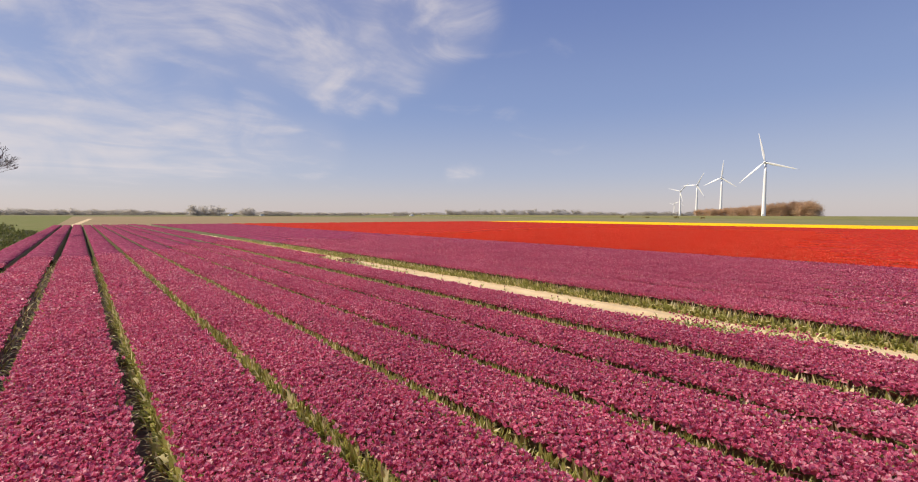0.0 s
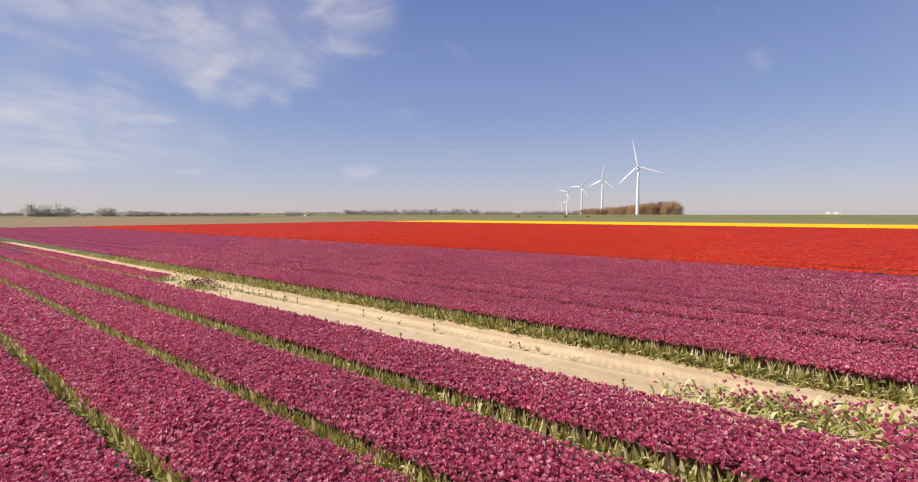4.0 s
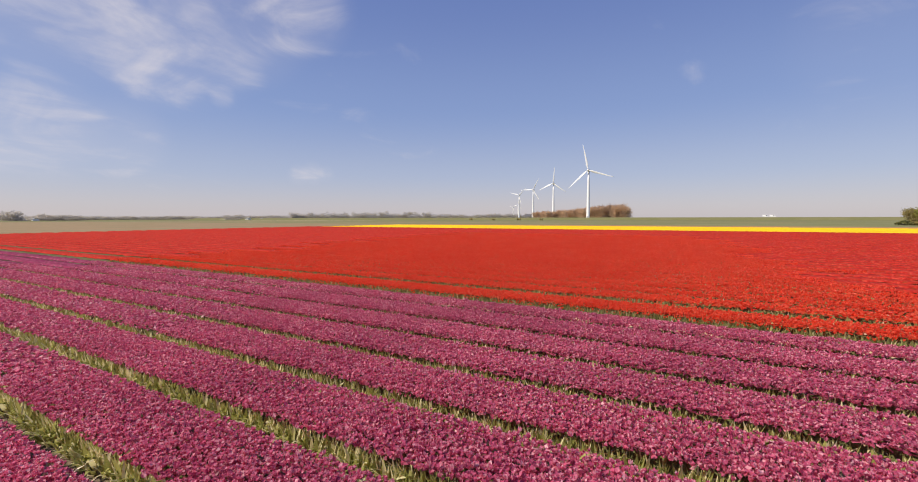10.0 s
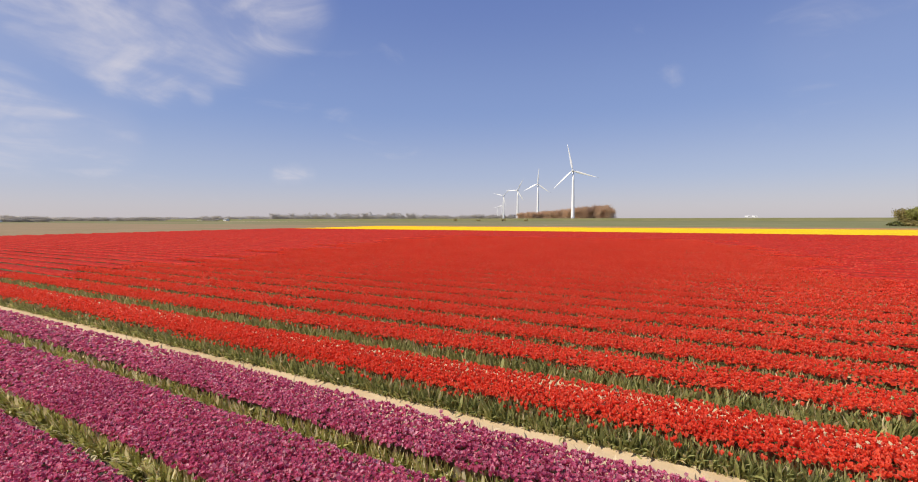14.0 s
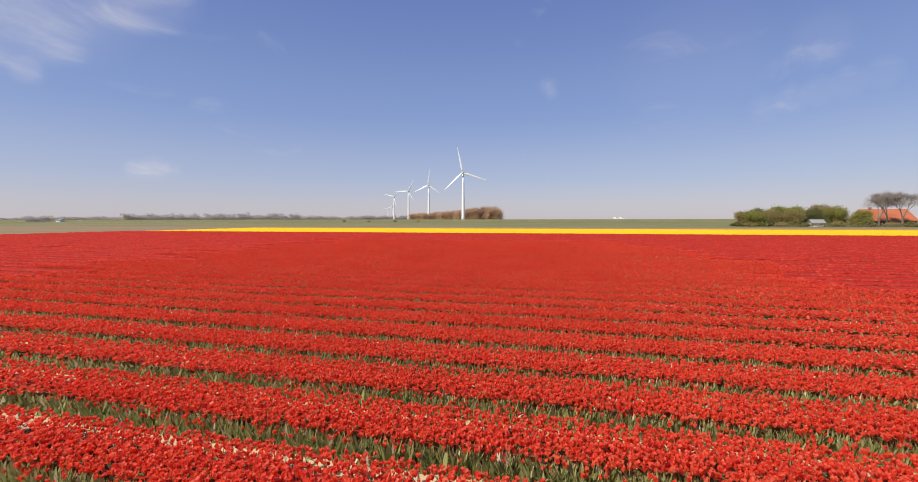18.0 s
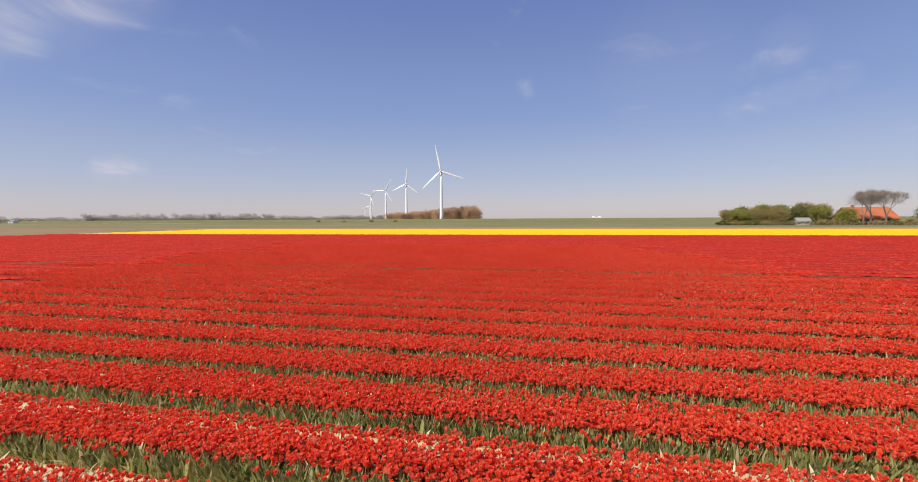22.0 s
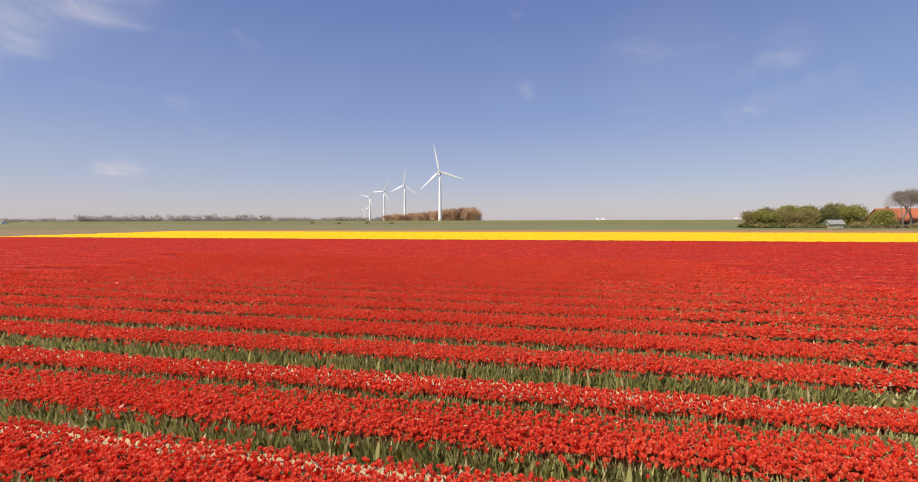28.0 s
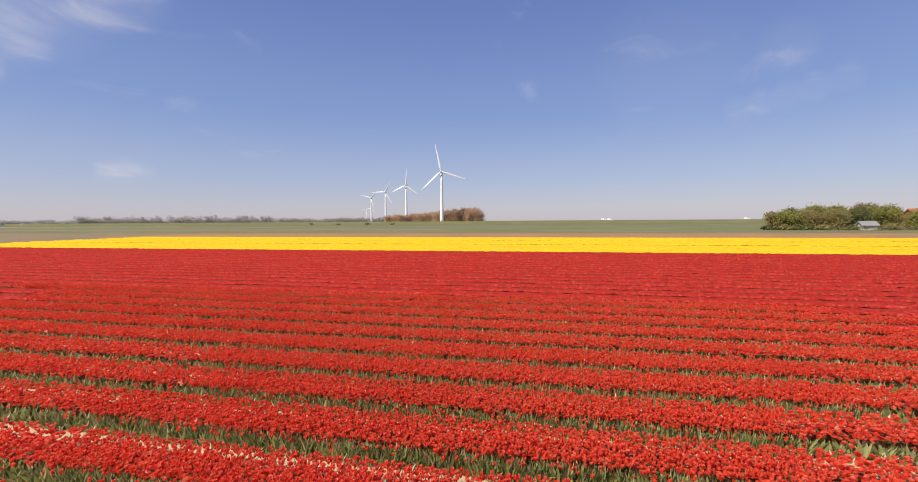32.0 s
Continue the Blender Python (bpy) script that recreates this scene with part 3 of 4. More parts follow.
def tulip_mesh(colour, seed):
    """One tulip: an open cup of six petals on a stem, in one mesh with two materials."""
    r = np.random.default_rng(seed)
    mat = PURPLE if colour == "purple" else RED
    v, f, which = [], [], []
    limb(v, f, Vector((0, 0, 0)), Vector((0, 0, 0.376)), 0.005, 0.004, 4)
    which += [1] * len(f)
    for k in range(6):
        a, out = k * math.pi / 3, 1.0 if k % 2 else 0.88
        base = len(v)
        for rad, z, half in ((0.006, 0.372, 0.35), (0.024 * out, 0.392, 0.60), (0.025 * out, 0.412, 0.50), (0.020 * out + 0.005 * r.random(), 0.430, 0.06)):
            for s in (-1, 1):
                v.append(Vector((rad * math.cos(a + s * half), rad * math.sin(a + s * half), z)))
        for q in range(3):
            f.append((base + 2 * q, base + 2 * q + 1, base + 2 * q + 3, base + 2 * q + 2))
            which.append(0)
    me = quads("tulip", v, f, mat)
    me.materials.append(LEAF if colour == "purple" else LEAF_RED)
    me.polygons.foreach_set("material_index", which)
    return me


TULIPS = {c: [tulip_mesh(c, 60 + k) for k in range(4)] for c in ("purple", "red")}


def edge_tulips(bed, colour, width, c, count, seed):
    """Single tulips that stand out along the edges of a bed."""
    r = np.random.default_rng(seed)
    for k in range(count):
        y = r.choice([r.uniform(-0.03, 0.10), r.uniform(0.1, width - 0.1), width + r.uniform(-0.10, 0.02)])
        m = pose(c + r.uniform(-3.2, 3.2), y, -0.02 * r.random(), r.normal(0, 7), r.normal(0, 7), r.uniform(0, 360)) @ Matrix.Scale(r.uniform(0.9, 1.12), 4)
        part("tulip", TULIPS[colour][k % 4], bed, m=m)


def leaf_fringe(bed, c, x0, x1, mat, each, depth, seed):
    """A thick outer fringe of broad drooping leaves along the open south edge of a bed."""
    r = np.random.default_rng(seed)
    n = int((x1 - x0) * each)
    x = c + r.uniform(x0, x1, n)
    y = -depth * r.random(n) ** 1.5
    turn = r.normal(math.pi, 1.2, n)
    m = places(x, y, np.zeros(n), r.uniform(0.6, 1.25, n) * (1 + 0.5 * y / depth), turn, np.abs(r.normal(0.2, 0.3, n)), turn + math.pi / 2)
    part("leaf_fringe", soup("leaf_fringe", *stamp(BROAD_V, BROAD_F, m), mat), bed, "broad drooping green leaves", kind="stuff")


def withered(bed, c, width, each, seed, low=0.34, high=0.42, label="bleached cream leaves among the red flowers"):
    """Bleached scraps of leaves and petals that show between the flowers, most along the back edge."""
    r = np.random.default_rng(seed)
    n = int(50 * each)
    x = c + r.uniform(-11, 15, n)
    x = np.where(r.random(n) < 0.5, np.round(x / 1.3) * 1.3 + r.normal(0, 0.14, n), x)
    y = np.where(r.random(n) < 0.92, width + 0.04 - 0.13 * r.random(n), r.uniform(0.1, width, n))
    turn = r.uniform(0, 6.28, n)
    m = places(x, y, r.uniform(low, high, n) - 0.13, r.uniform(0.32, 0.58, n), turn, r.uniform(0.0, 0.9, n), turn + math.pi / 2)
    v, f = stamp(LEAF_V * (1.5, 1, 1), LEAF_F, m)
    part("withered_leaf_mass", soup("withered_leaf_mass", v + r.normal(0, 0.006, v.shape), f, BLEACHED), bed, label, kind="stuff")


# gap lines, south to north
GAPS_SOUTH = [-3.95, -2.45, -0.97, 0.49, 1.93, 3.37, 4.80, 6.27, 7.77, 9.25]
GAPS_MID = [11.88] + [13.23 + 1.515 * k for k in range(10)] + [28.25]
GAPS_RED = [30.89 + 1.493 * k for k in range(56)]
for a, b in zip(GAPS_SOUTH, GAPS_SOUTH[1:]):
    bed = tulip_bed("purple", a + FRONT, a + FRONT + (1.18 if a < 7 else 1.30), west(a), 45, lift=0.0 if a < 7 else 0.1)
    if 1 < a < 7:
        withered(bed, middle(a), 1.25, 12, 960 + int(a * 2), 0.14, 0.37, "dry cream leaf scraps along the back of the bed")
for a, b in zip(GAPS_MID, GAPS_MID[1:]):
    bed = tulip_bed("purple", a + FRONT, a + FRONT + (0.90 if a < 12 else 1.13 if a < 26 else 0.90), west(a), 45, lift=0.0 if a > 12 else 0.1)
    withered(bed, middle(a), 1.16, 14, 970 + int(a), 0.14, 0.37, "dry cream leaf scraps along the back of the bed")
    if a < 12:
        leaf_fringe(bed, -10, -38, 28, LEAF, 60, 0.24, 900)
bed = tulip_bed("red", 28.95, 30.15, west(28.6), 45)
leaf_fringe(bed, -18, -34, 26, LEAF_RED, 50, 0.09, 901)
withered(bed, -16, 1.20, 10, 902)
for k, a in enumerate(GAPS_RED[:-1]):
    w = {20: 0.68, 21: 0.86, 4: 0.97, 7: 0.97, 8: 0.97, 18: 0.97, 0: 0.98, 26: 0.99}.get(k, 1.03)
    front = FRONT_RED + {20: -0.13, 21: 0.05}.get(k, 0.0)
    bed = tulip_bed("red", a + front, a + front + w, west(a), 60 if a < 80 else 85, detail=a < 84)
    if a < 80:
        withered(bed, middle(a), w, {0: 9, 1: 4, 4: 22, 5: 10, 7: 14, 8: 18, 11: 12, 18: 16, 20: 34, 21: 26, 26: 8, 27: 6}.get(k, 2.5), 910 + k)
Y0 = 113.3
for k in range(26):
    y = Y0 + 1.5 * k
    if k not in (9, 17):
        tulip_bed("yellow", y, y + 1.12, west(y) + 4, 95, detail=False)


# ---- wind turbines ----
def blade_mesh(length, stout=2.5):
    rows, n = [], 14
    bm = bmesh.new()
    for i in range(n + 1):
        t = i / n
        z = 1.0 + t * (length - 1.0)
        chord = 0.9 + (stout - 0.65) * min(1, t / 0.18) if t < 0.18 else stout * max(0.0, 1 - (t - 0.18) / 0.82) ** 0.85 + 0.25
        thick = max(0.85 * (1 - t / 0.2), 0) + 0.16 * chord * (1 - 0.6 * t)
        twist = radians(16 * (1 - t) + 8)
        ring = []
        for k in range(10):
            a = 2 * math.pi * k / 10
            x, y = chord * (0.5 * math.cos(a) + 0.12), 0.5 * thick * math.sin(a)
            ring.append(bm.verts.new((x * math.cos(twist) - y * math.sin(twist), x * math.sin(twist) + y * math.cos(twist), z)))
        rows.append(ring)
    for a, b in zip(rows, rows[1:]):
        for k in range(10):
            bm.faces.new((a[k], a[(k + 1) % 10], b[(k + 1) % 10], b[k]))
    bm.faces.new(rows[-1])
    bm.faces.new(rows[0][::-1])
    return bm_mesh("blade", bm, WHITE_PAINT, True)


HUB, BLADE = 61.0, 33.5
BLADE_ME, SHORT_BLADE_ME = blade_mesh(BLADE), blade_mesh(28.0)


def turbine(x, y, z, yaw, roll, scale=1.0):
    t = thing("wind_turbine", "tall white wind turbine with three blades behind the dike", "wind turbine",
              pose(x, y, z, 0, 0, yaw) @ Matrix.Scale(scale, 4), group="row of wind turbines")
    bm = bmesh.new()
    lathe(bm, [(2.35, -1), (2.3, 0.0), (2.1, 8), (1.75, 28), (1.4, 48), (1.25, HUB - 1.6)], 20)
    part("tower", bm_mesh("tower", bm, WHITE_PAINT, True), t)
    bm = bmesh.new()
    lathe(bm, [(2.75, -1), (2.75, 0.9)], 20)
    part("foundation", bm_mesh("foundation", bm, GREY_PAINT), t, "grey concrete base ring")
    bm = bmesh.new()
    box(bm, -0.45, 0.45, -2.42, -2.1, 0.9, 3.1, 0.04)
    part("door", bm_mesh("door", bm, GREY_PAINT), t, "grey steel tower door")
    bm = bmesh.new()
    lathe(bm, [(0.9, -2.6), (1.55, -1.6), (1.75, 1.0), (1.65, 4.6), (1.0, 6.2)], 12, Matrix.Translation((0, 0, HUB)) @ Matrix.Rotation(radians(-90), 4, "X"))
    part("nacelle", bm_mesh("nacelle", bm, WHITE_PAINT, True), t)
    bm = bmesh.new()
    lathe(bm, [(1.5, 0), (1.45, 0.8), (1.1, 1.7), (0.4, 2.4)], 12, Matrix.Translation((0, -2.5, HUB)) @ Matrix.Rotation(radians(90), 4, "X"))
    hub = part("hub", bm_mesh("hub", bm, WHITE_PAINT, True), t)
    for k in range(3):
        part("blade", BLADE_ME if y < 700 else SHORT_BLADE_ME, hub, m=Matrix.Translation((0, -3.5, HUB)) @ Matrix.Rotation(radians(roll + 120 * k), 4, "Y"))
    return t


for x, y, roll in ((-156.5, 587, -12), (-268, 784, 5), (-363, 933, 28), (-482, 1139, 45), (-849, 2000, 15), (-1090, 2500, 50)):
    turbine(x, y, 1.8 if y < 700 else 2.5, math.degrees(math.atan2(-x - 20, y - 40)) - 14, roll)



# ---- trees ----
def skeleton_of(height, spread, seed, trunk=0.3, depth=5, up=0.35, least=0.0):
    """Trunk and limbs by repeated forking. Returns trunk and branch geometry and the twig ends."""
    r = random.Random(seed)
    tv, tf, bv, bf, ends = [], [], [], [], []

    def grow(a, d, length, radius, level):
        b = a + d * length
        (limb(tv, tf, a, b, radius, radius * 0.72, 7) if level == 0 else limb(bv, bf, a, b, max(radius, least), max(radius * 0.62, least * 0.8), 4 if level < 3 else 3))
        if level >= depth:
            ends.append(b)
            return
        for _ in range(r.choice((2, 3, 3)) if level < depth - 1 else 3):
            way = Vector((r.gauss(0, 1), r.gauss(0, 1), r.gauss(0, 0.6))).normalized()
            nd = (d * 1.0 + way * spread + Vector((0, 0, up))).normalized()
            grow(a + d * length * r.uniform(0.75, 1.0), nd, length * r.uniform(0.62, 0.86), radius * 0.58, level + 1)

    grow(Vector((0, 0, 0)), Vector((0, 0, 1)), height * 0.27, trunk, 0)
    top = max(p.z for p in ends)
    s = height / top
    return [v * s for v in tv], tf, [v * s for v in bv], bf, [v * s for v in ends]


TWIG = plain("twig_bark", (0.36, 0.28, 0.21), 0.9)
TWIG_GREY = plain("grey_twig_bark", (0.25, 0.21, 0.18), 0.9)
CROWN_GREEN = leaves("spring_leaf", (0.25, 0.25, 0.06), (0.45, 0.43, 0.115), (0.34, 0.29, 0.09), 0.15, 0.5)
CROWN_DARK = leaves("dark_leaf", (0.085, 0.10, 0.03), (0.21, 0.21, 0.065), (0.15, 0.13, 0.05), 0.12)
CROWN_OLIVE = leaves("budding_leaf", (0.32, 0.265, 0.10), (0.47, 0.40, 0.16), (0.40, 0.30, 0.14), 0.2, 0.5)
# budding brown, lightened for haze over the wood and for its dark shading
CROWN_BUD_HAZED = leaves("budding_twig_hazed", (0.58, 0.40, 0.25), (0.74, 0.54, 0.37), (0.70, 0.52, 0.36), 0.2, 0.5)
# far trees: the haze of the distance is put into this pale leaf colour
FAR_LEAF_HAZED = leaves("far_leaf_hazed", (0.59, 0.545, 0.49), (0.67, 0.625, 0.57), (0.55, 0.50, 0.44), 0.2, 0.6)

CARD = np.array([(-0.5, 0, -0.3), (0.5, 0, -0.3), (0.32, 0.12, 0.4), (-0.36, -0.1, 0.36)])
CARD_F = [(0, 1, 2), (0, 2, 3)]


def clumps(centres, each, spread, size, seed):
    r = np.random.default_rng(seed)
    c = np.repeat(np.array([tuple(p) for p in centres]), each, 0)
    n = len(c)
    c = c + r.normal(0, 1, (n, 3)) * np.asarray(spread)
    return stamp(CARD, CARD_F, places(c[:, 0], c[:, 1], np.maximum(c[:, 2], 0.05), size * r.uniform(0.6, 1.4, n), r.uniform(0, 6.28, n), r.uniform(0, 1.5, n), r.uniform(0, 6.28, n)))


def tree(name, label, m, height, seed, crown, each, spread, size, fork=0.75, trunk=0.3, depth=4, bark=None, group="", up=0.3, low=0.15, least=0.0):
    t = thing(name, label, "tree", m, group)
    tv, tf, bv, bf, ends = skeleton_of(height, fork, seed, trunk, depth, up, least)
    part("trunk", quads("trunk", tv, tf, BARK, True), t)
    part("branching", quads("branching", bv, bf, bark or BARK), t)
    if each:
        q = random.Random(seed + 9)
        wide = max(math.hypot(p.x, p.y) for p in ends) * 0.85
        for _ in range(len(ends)):
            a, k, z = q.uniform(0, 6.28), math.sqrt(q.random()), q.uniform(low, 0.9)
            s = wide * k * math.sqrt(max(0.05, 1 - ((z - 0.5) / 0.52) ** 2))
            ends.append(Vector((s * math.cos(a), s * math.sin(a), z * height)))
        part("crown", soup("crown", *clumps(ends, each, spread, size, seed + 5), crown), t)
    return t


# the bare wood behind the dike
kinds = []
for k in range(5):
    h = (18.4, 17.3, 17.8, 16.3, 16.8)[k]
    kinds.append(tree("bare_tree", "tall bare tree with brown budding twigs behind the dike", pose(-118 - 7 * k, 612 + 3 * (k % 2), -0.8, 0, 0, 50 * k), h, 40 + k,
                      CROWN_BUD_HAZED, 24, (1.9, 1.9, 1.5), 0.64, 0.72, 0.35, 4, TWIG, "trees of the bare wood", 0.45, 0.06))
r = random.Random(5)
for k in range(64):
    t = k / 63
    s = (1.0 - 0.42 * t) * r.uniform(0.9, 1.06) * min(1.0, 0.78 + 3 * t)
    copy_thing(kinds[k % 5], pose(-116 - 122 * t + r.uniform(-2, 2), 612 + r.uniform(-3, 22), -0.8, 0, 0, r.uniform(0, 360)) @ Matrix.Scale(s, 4))

# trees round the farm
spots = [(47.8, 233, 4.9), (50.5, 232, 5.4), (54, 237, 6.6), (58, 234, 5.8), (61.5, 239, 7.2), (65, 233, 5.6), (68, 238, 7.0), (72, 234, 6.0), (76, 239, 7.8), (79, 233, 7.0), (83, 238, 6.6), (87, 232, 5.2),
         (113, 231, 6.4), (119, 236, 7.8), (125, 233, 7.0)]
for k, (x, y, h) in enumerate(spots):
    tree("broadleaf_tree", "bushy tree in fresh olive-green spring leaf beside the farm", pose(x, y, -0.03, 0, 0, 37 * k), h, 70 + k,
         (CROWN_OLIVE, CROWN_GREEN, CROWN_DARK, CROWN_OLIVE, CROWN_GREEN)[k % 5], 64, (0.75, 0.75, 0.6), 0.31, 0.85, 0.22, 4, None, "trees by the farm", 0.15)
for k, (x, y, h) in enumerate([(91.6, 229, 12.6), (95.2, 231, 13.6), (99.4, 230, 13.0)]):
    tree("bare_farm_tree", "tall bare grey tree in front of the barn", pose(x, y, -0.03, 0, 0, 90 * k), h, 93 + k, TWIG_GREY, 7, (0.45, 0.45, 0.4), 0.10, 0.5, 0.34, 7, TWIG_GREY, "bare trees at the farm", 0.3, 0.6, least=0.018)
shrub_spots = [(44.5, 230, 1.7), (49, 229, 1.9), (54, 229.5, 2.1), (60, 229, 1.8), (67, 228, 1.7), (78, 228, 2.0), (88, 227, 2.2), (94, 226, 1.9), (99, 225, 2.0), (104, 226, 2.1), (110, 226, 1.8)]
for k, (x, y, h) in enumerate(shrub_spots):
    t = thing("shrub", "dense olive-green shrub at the edge of the farm yard", "shrub", pose(x, y, -0.02), "shrubs by the farm")
    pts = [(math.cos(a) * q, math.sin(a) * q * 0.6, h * (0.25 + 0.5 * (1 - q / 2.6))) for a, q in [(random.uniform(0, 6.28), random.uniform(0, 2.3)) for _ in range(26)]]
    sv, sf = [], []
    for q in range(6):
        limb(sv, sf, Vector((0, 0, 0)), Vector((math.cos(q), math.sin(q) * 0.6, h * 0.6)), 0.06, 0.02)
    part("stems", quads("stems", sv, sf, BARK), t)
    part("crown", soup("crown", *clumps(pts, 26, (0.4, 0.35, h * 0.13), 0.5, 200 + k), (CROWN_DARK, CROWN_OLIVE)[k % 2]), t)

# low hedge in front of the farm
HEDGE_LEAF = leaves("hedge_leaf", (0.19, 0.155, 0.075), (0.30, 0.26, 0.13), (0.34, 0.27, 0.16), 0.25, 0.4)
pts = [(x, 217 + 0.3 * math.sin(x), 0.5 + 0.25 * (i % 3)) for i, x in enumerate(np.arange(54, 122, 0.35))]
hedge = thing("hedge", "low clipped brown-green hedge along the farm yard", "hedge", kind="stuff", data=soup("hedge", *clumps(pts, 14, (0.3, 0.3, 0.28), 0.24, 300), HEDGE_LEAF))

# ---- farm ----
ROOF = earth("orange_tiles", (0.50, 0.16, 0.075), (0.58, 0.20, 0.095), (0.40, 0.13, 0.07), 1.0)
BRICK = earth("farm_brick", (0.30, 0.13, 0.08), (0.36, 0.17, 0.11), (0.25, 0.12, 0.09), 2.0)
GLASS = plain("window_glass", (0.05, 0.06, 0.07), 0.08)
SHED_ROOF = plain("grey_sheet_roof", (0.33, 0.33, 0.32), 0.7)
SHED_WALL = plain("pale_boarding", (0.55, 0.52, 0.48), 0.7)


def slab(name, corners, thick, mat):
    """A thick plate over four corners."""
    a, b, c, d = [Vector(p) for p in corners]
    n = (b - a).cross(d - a).normalized() * thick
    v = [a, b, c, d, a + n, b + n, c + n, d + n]
    return quads(name, v, [(0, 3, 2, 1), (4, 5, 6, 7), (0, 1, 5, 4), (1, 2, 6, 5), (2, 3, 7, 6), (3, 0, 4, 7)], mat)


def gabled(name, label, x0, x1, y0, y1, wall_h, ridge_h, wall_mat, roof_mat, windows, doors, chimney=False):
    h = thing(name, label, "building", pose(x0, y0, -0.02))
    w, d, e = x1 - x0, y1 - y0, 0.45
    v = [(0, 0, 0), (w, 0, 0), (w, d, 0), (0, d, 0), (0, 0, wall_h), (w, 0, wall_h), (w, d, wall_h), (0, d, wall_h), (0, d / 2, ridge_h - 0.1), (w, d / 2, ridge_h - 0.1)]
    part("wall", quads("wall", v, [(0, 1, 5, 4), (2, 3, 7, 6), (1, 2, 6, 9, 5), (3, 0, 4, 8, 7)], wall_mat), h)
    k = (ridge_h - wall_h) / (d / 2)
    south = part("roof", slab("roof", [(-e, -e, wall_h - e * k), (w + e, -e, wall_h - e * k), (w + e, d / 2, ridge_h), (-e, d / 2, ridge_h)], 0.22, roof_mat), h)
    part("roof", slab("roof", [(w + e, d + e, wall_h - e * k), (-e, d + e, wall_h - e * k), (-e, d / 2, ridge_h), (w + e, d / 2, ridge_h)], 0.22, roof_mat), h)
    bm = bmesh.new()
    box(bm, -e, w + e, d / 2 - 0.2, d / 2 + 0.2, ridge_h + 0.12, ridge_h + 0.34, 0.06)
    part("ridge", bm_mesh("ridge", bm, roof_mat), h)
    # rows of tiles
    n = int(math.hypot(d / 2 + e, ridge_h - wall_h + e * k) / 0.36)
    for i in range(n):
        t0, t1 = i / n, (i + 1.08) / n
        y_0, y_1 = -e + (d / 2 + e) * t0, min(-e + (d / 2 + e) * t1, d / 2)
        z_0, z_1 = wall_h - e * k + (y_0 + e) * k + 0.31, wall_h - e * k + (y_1 + e) * k + 0.26
        part("roof_strip", slab("roof_strip", [(-e, y_0, z_0), (w + e, y_0, z_0), (w + e, y_1, z_1), (-e, y_1, z_1)], 0.03, roof_mat), south)
    for x in windows:
        bm = bmesh.new()
        box(bm, x - 0.6, x + 0.6, -0.06, 0.04, 0.9, 2.1, 0.01)
        win = part("window", bm_mesh("window", bm, WHITE_PAINT), h, "white framed window")
        bm = bmesh.new()
        box(bm, x - 0.5, x + 0.5, -0.09, -0.05, 1.0, 2.0)
        part("pane", bm_mesh("pane", bm, GLASS), win)
    for x, dw, dh in doors:
        bm = bmesh.new()
        box(bm, x - dw / 2, x + dw / 2, -0.07, 0.04, 0.0, dh, 0.02)
        part("door", bm_mesh("door", bm, GREY_PAINT), h, "dark barn door")
    if chimney:
        bm = bmesh.new()
        box(bm, w * 0.2, w * 0.2 + 0.8, d / 2 - 0.4, d / 2 + 0.4, ridge_h - 0.6, ridge_h + 1.1, 0.03)
        part("chimney", bm_mesh("chimney", bm, BRICK), h)
    return h


gabled("farmhouse", "large brick farm barn with a broad orange tiled roof", 94.5, 110, 240, 253, 2.3, 6.6, BRICK, ROOF, (2, 5, 12), ((8.5, 2.6, 2.3),), True)
gabled("garden_shed", "small pale grey shed between the trees", 68.4, 72.2, 225, 228, 1.5, 2.5, SHED_WALL, SHED_ROOF, (), ((2.9, 0.9, 1.4),))


for x, y, w, h in ((-770, 540, 13, 3.4), (-748, 556, 9, 2.8), (-782, 214, 14, 3.6), (-778, 236, 9, 2.8), (-775, 186, 8, 3.0)):
    gabled("far_farmhouse", "small white farmhouse far off on the polder horizon", x - 24, x - 24 + 0.65 * w, y, y + 7, 0.62 * h, 0.62 * h + 1.7, WHITE_PAINT, SHED_ROOF, (w * 0.2, w * 0.45), ((w * 0.33, 1.1, 2.0),))


def van(x, y, z, turn):
    t = thing("white_van", "small white van parked far off on the dike", "vehicle", pose(x, y, z, 0, 0, turn), "vans on the dike")
    bm = bmesh.new()
    box(bm, -2.2, 2.0, -0.9, 0.9, 0.35, 2.2, 0.15)
    box(bm, 1.9, 2.8, -0.88, 0.88, 0.35, 1.2, 0.12)
    part("body", bm_mesh("body", bm, WHITE_PAINT), t)
    bm = bmesh.new()
    box(bm, 0.6, 1.7, -0.93, 0.93, 1.3, 1.95, 0.03)
    part("side_window", bm_mesh("side_window", bm, GLASS), t)
    for wx in (-1.4, 1.6):
        for wy in (-0.85, 0.85):
            bm = bmesh.new()
            lathe(bm, [(0.34, -0.1), (0.34, 0.1)], 12, Matrix.Translation((wx, wy, 0.34)) @ Matrix.Rotation(radians(90), 4, "X"))
            part("wheel", bm_mesh("wheel", bm, GREY_PAINT), t)


van(28, 562.5, 2.88, 0)
van(34, 562.5, 2.88, 0)
van(166, 562.5, 2.88, 0)

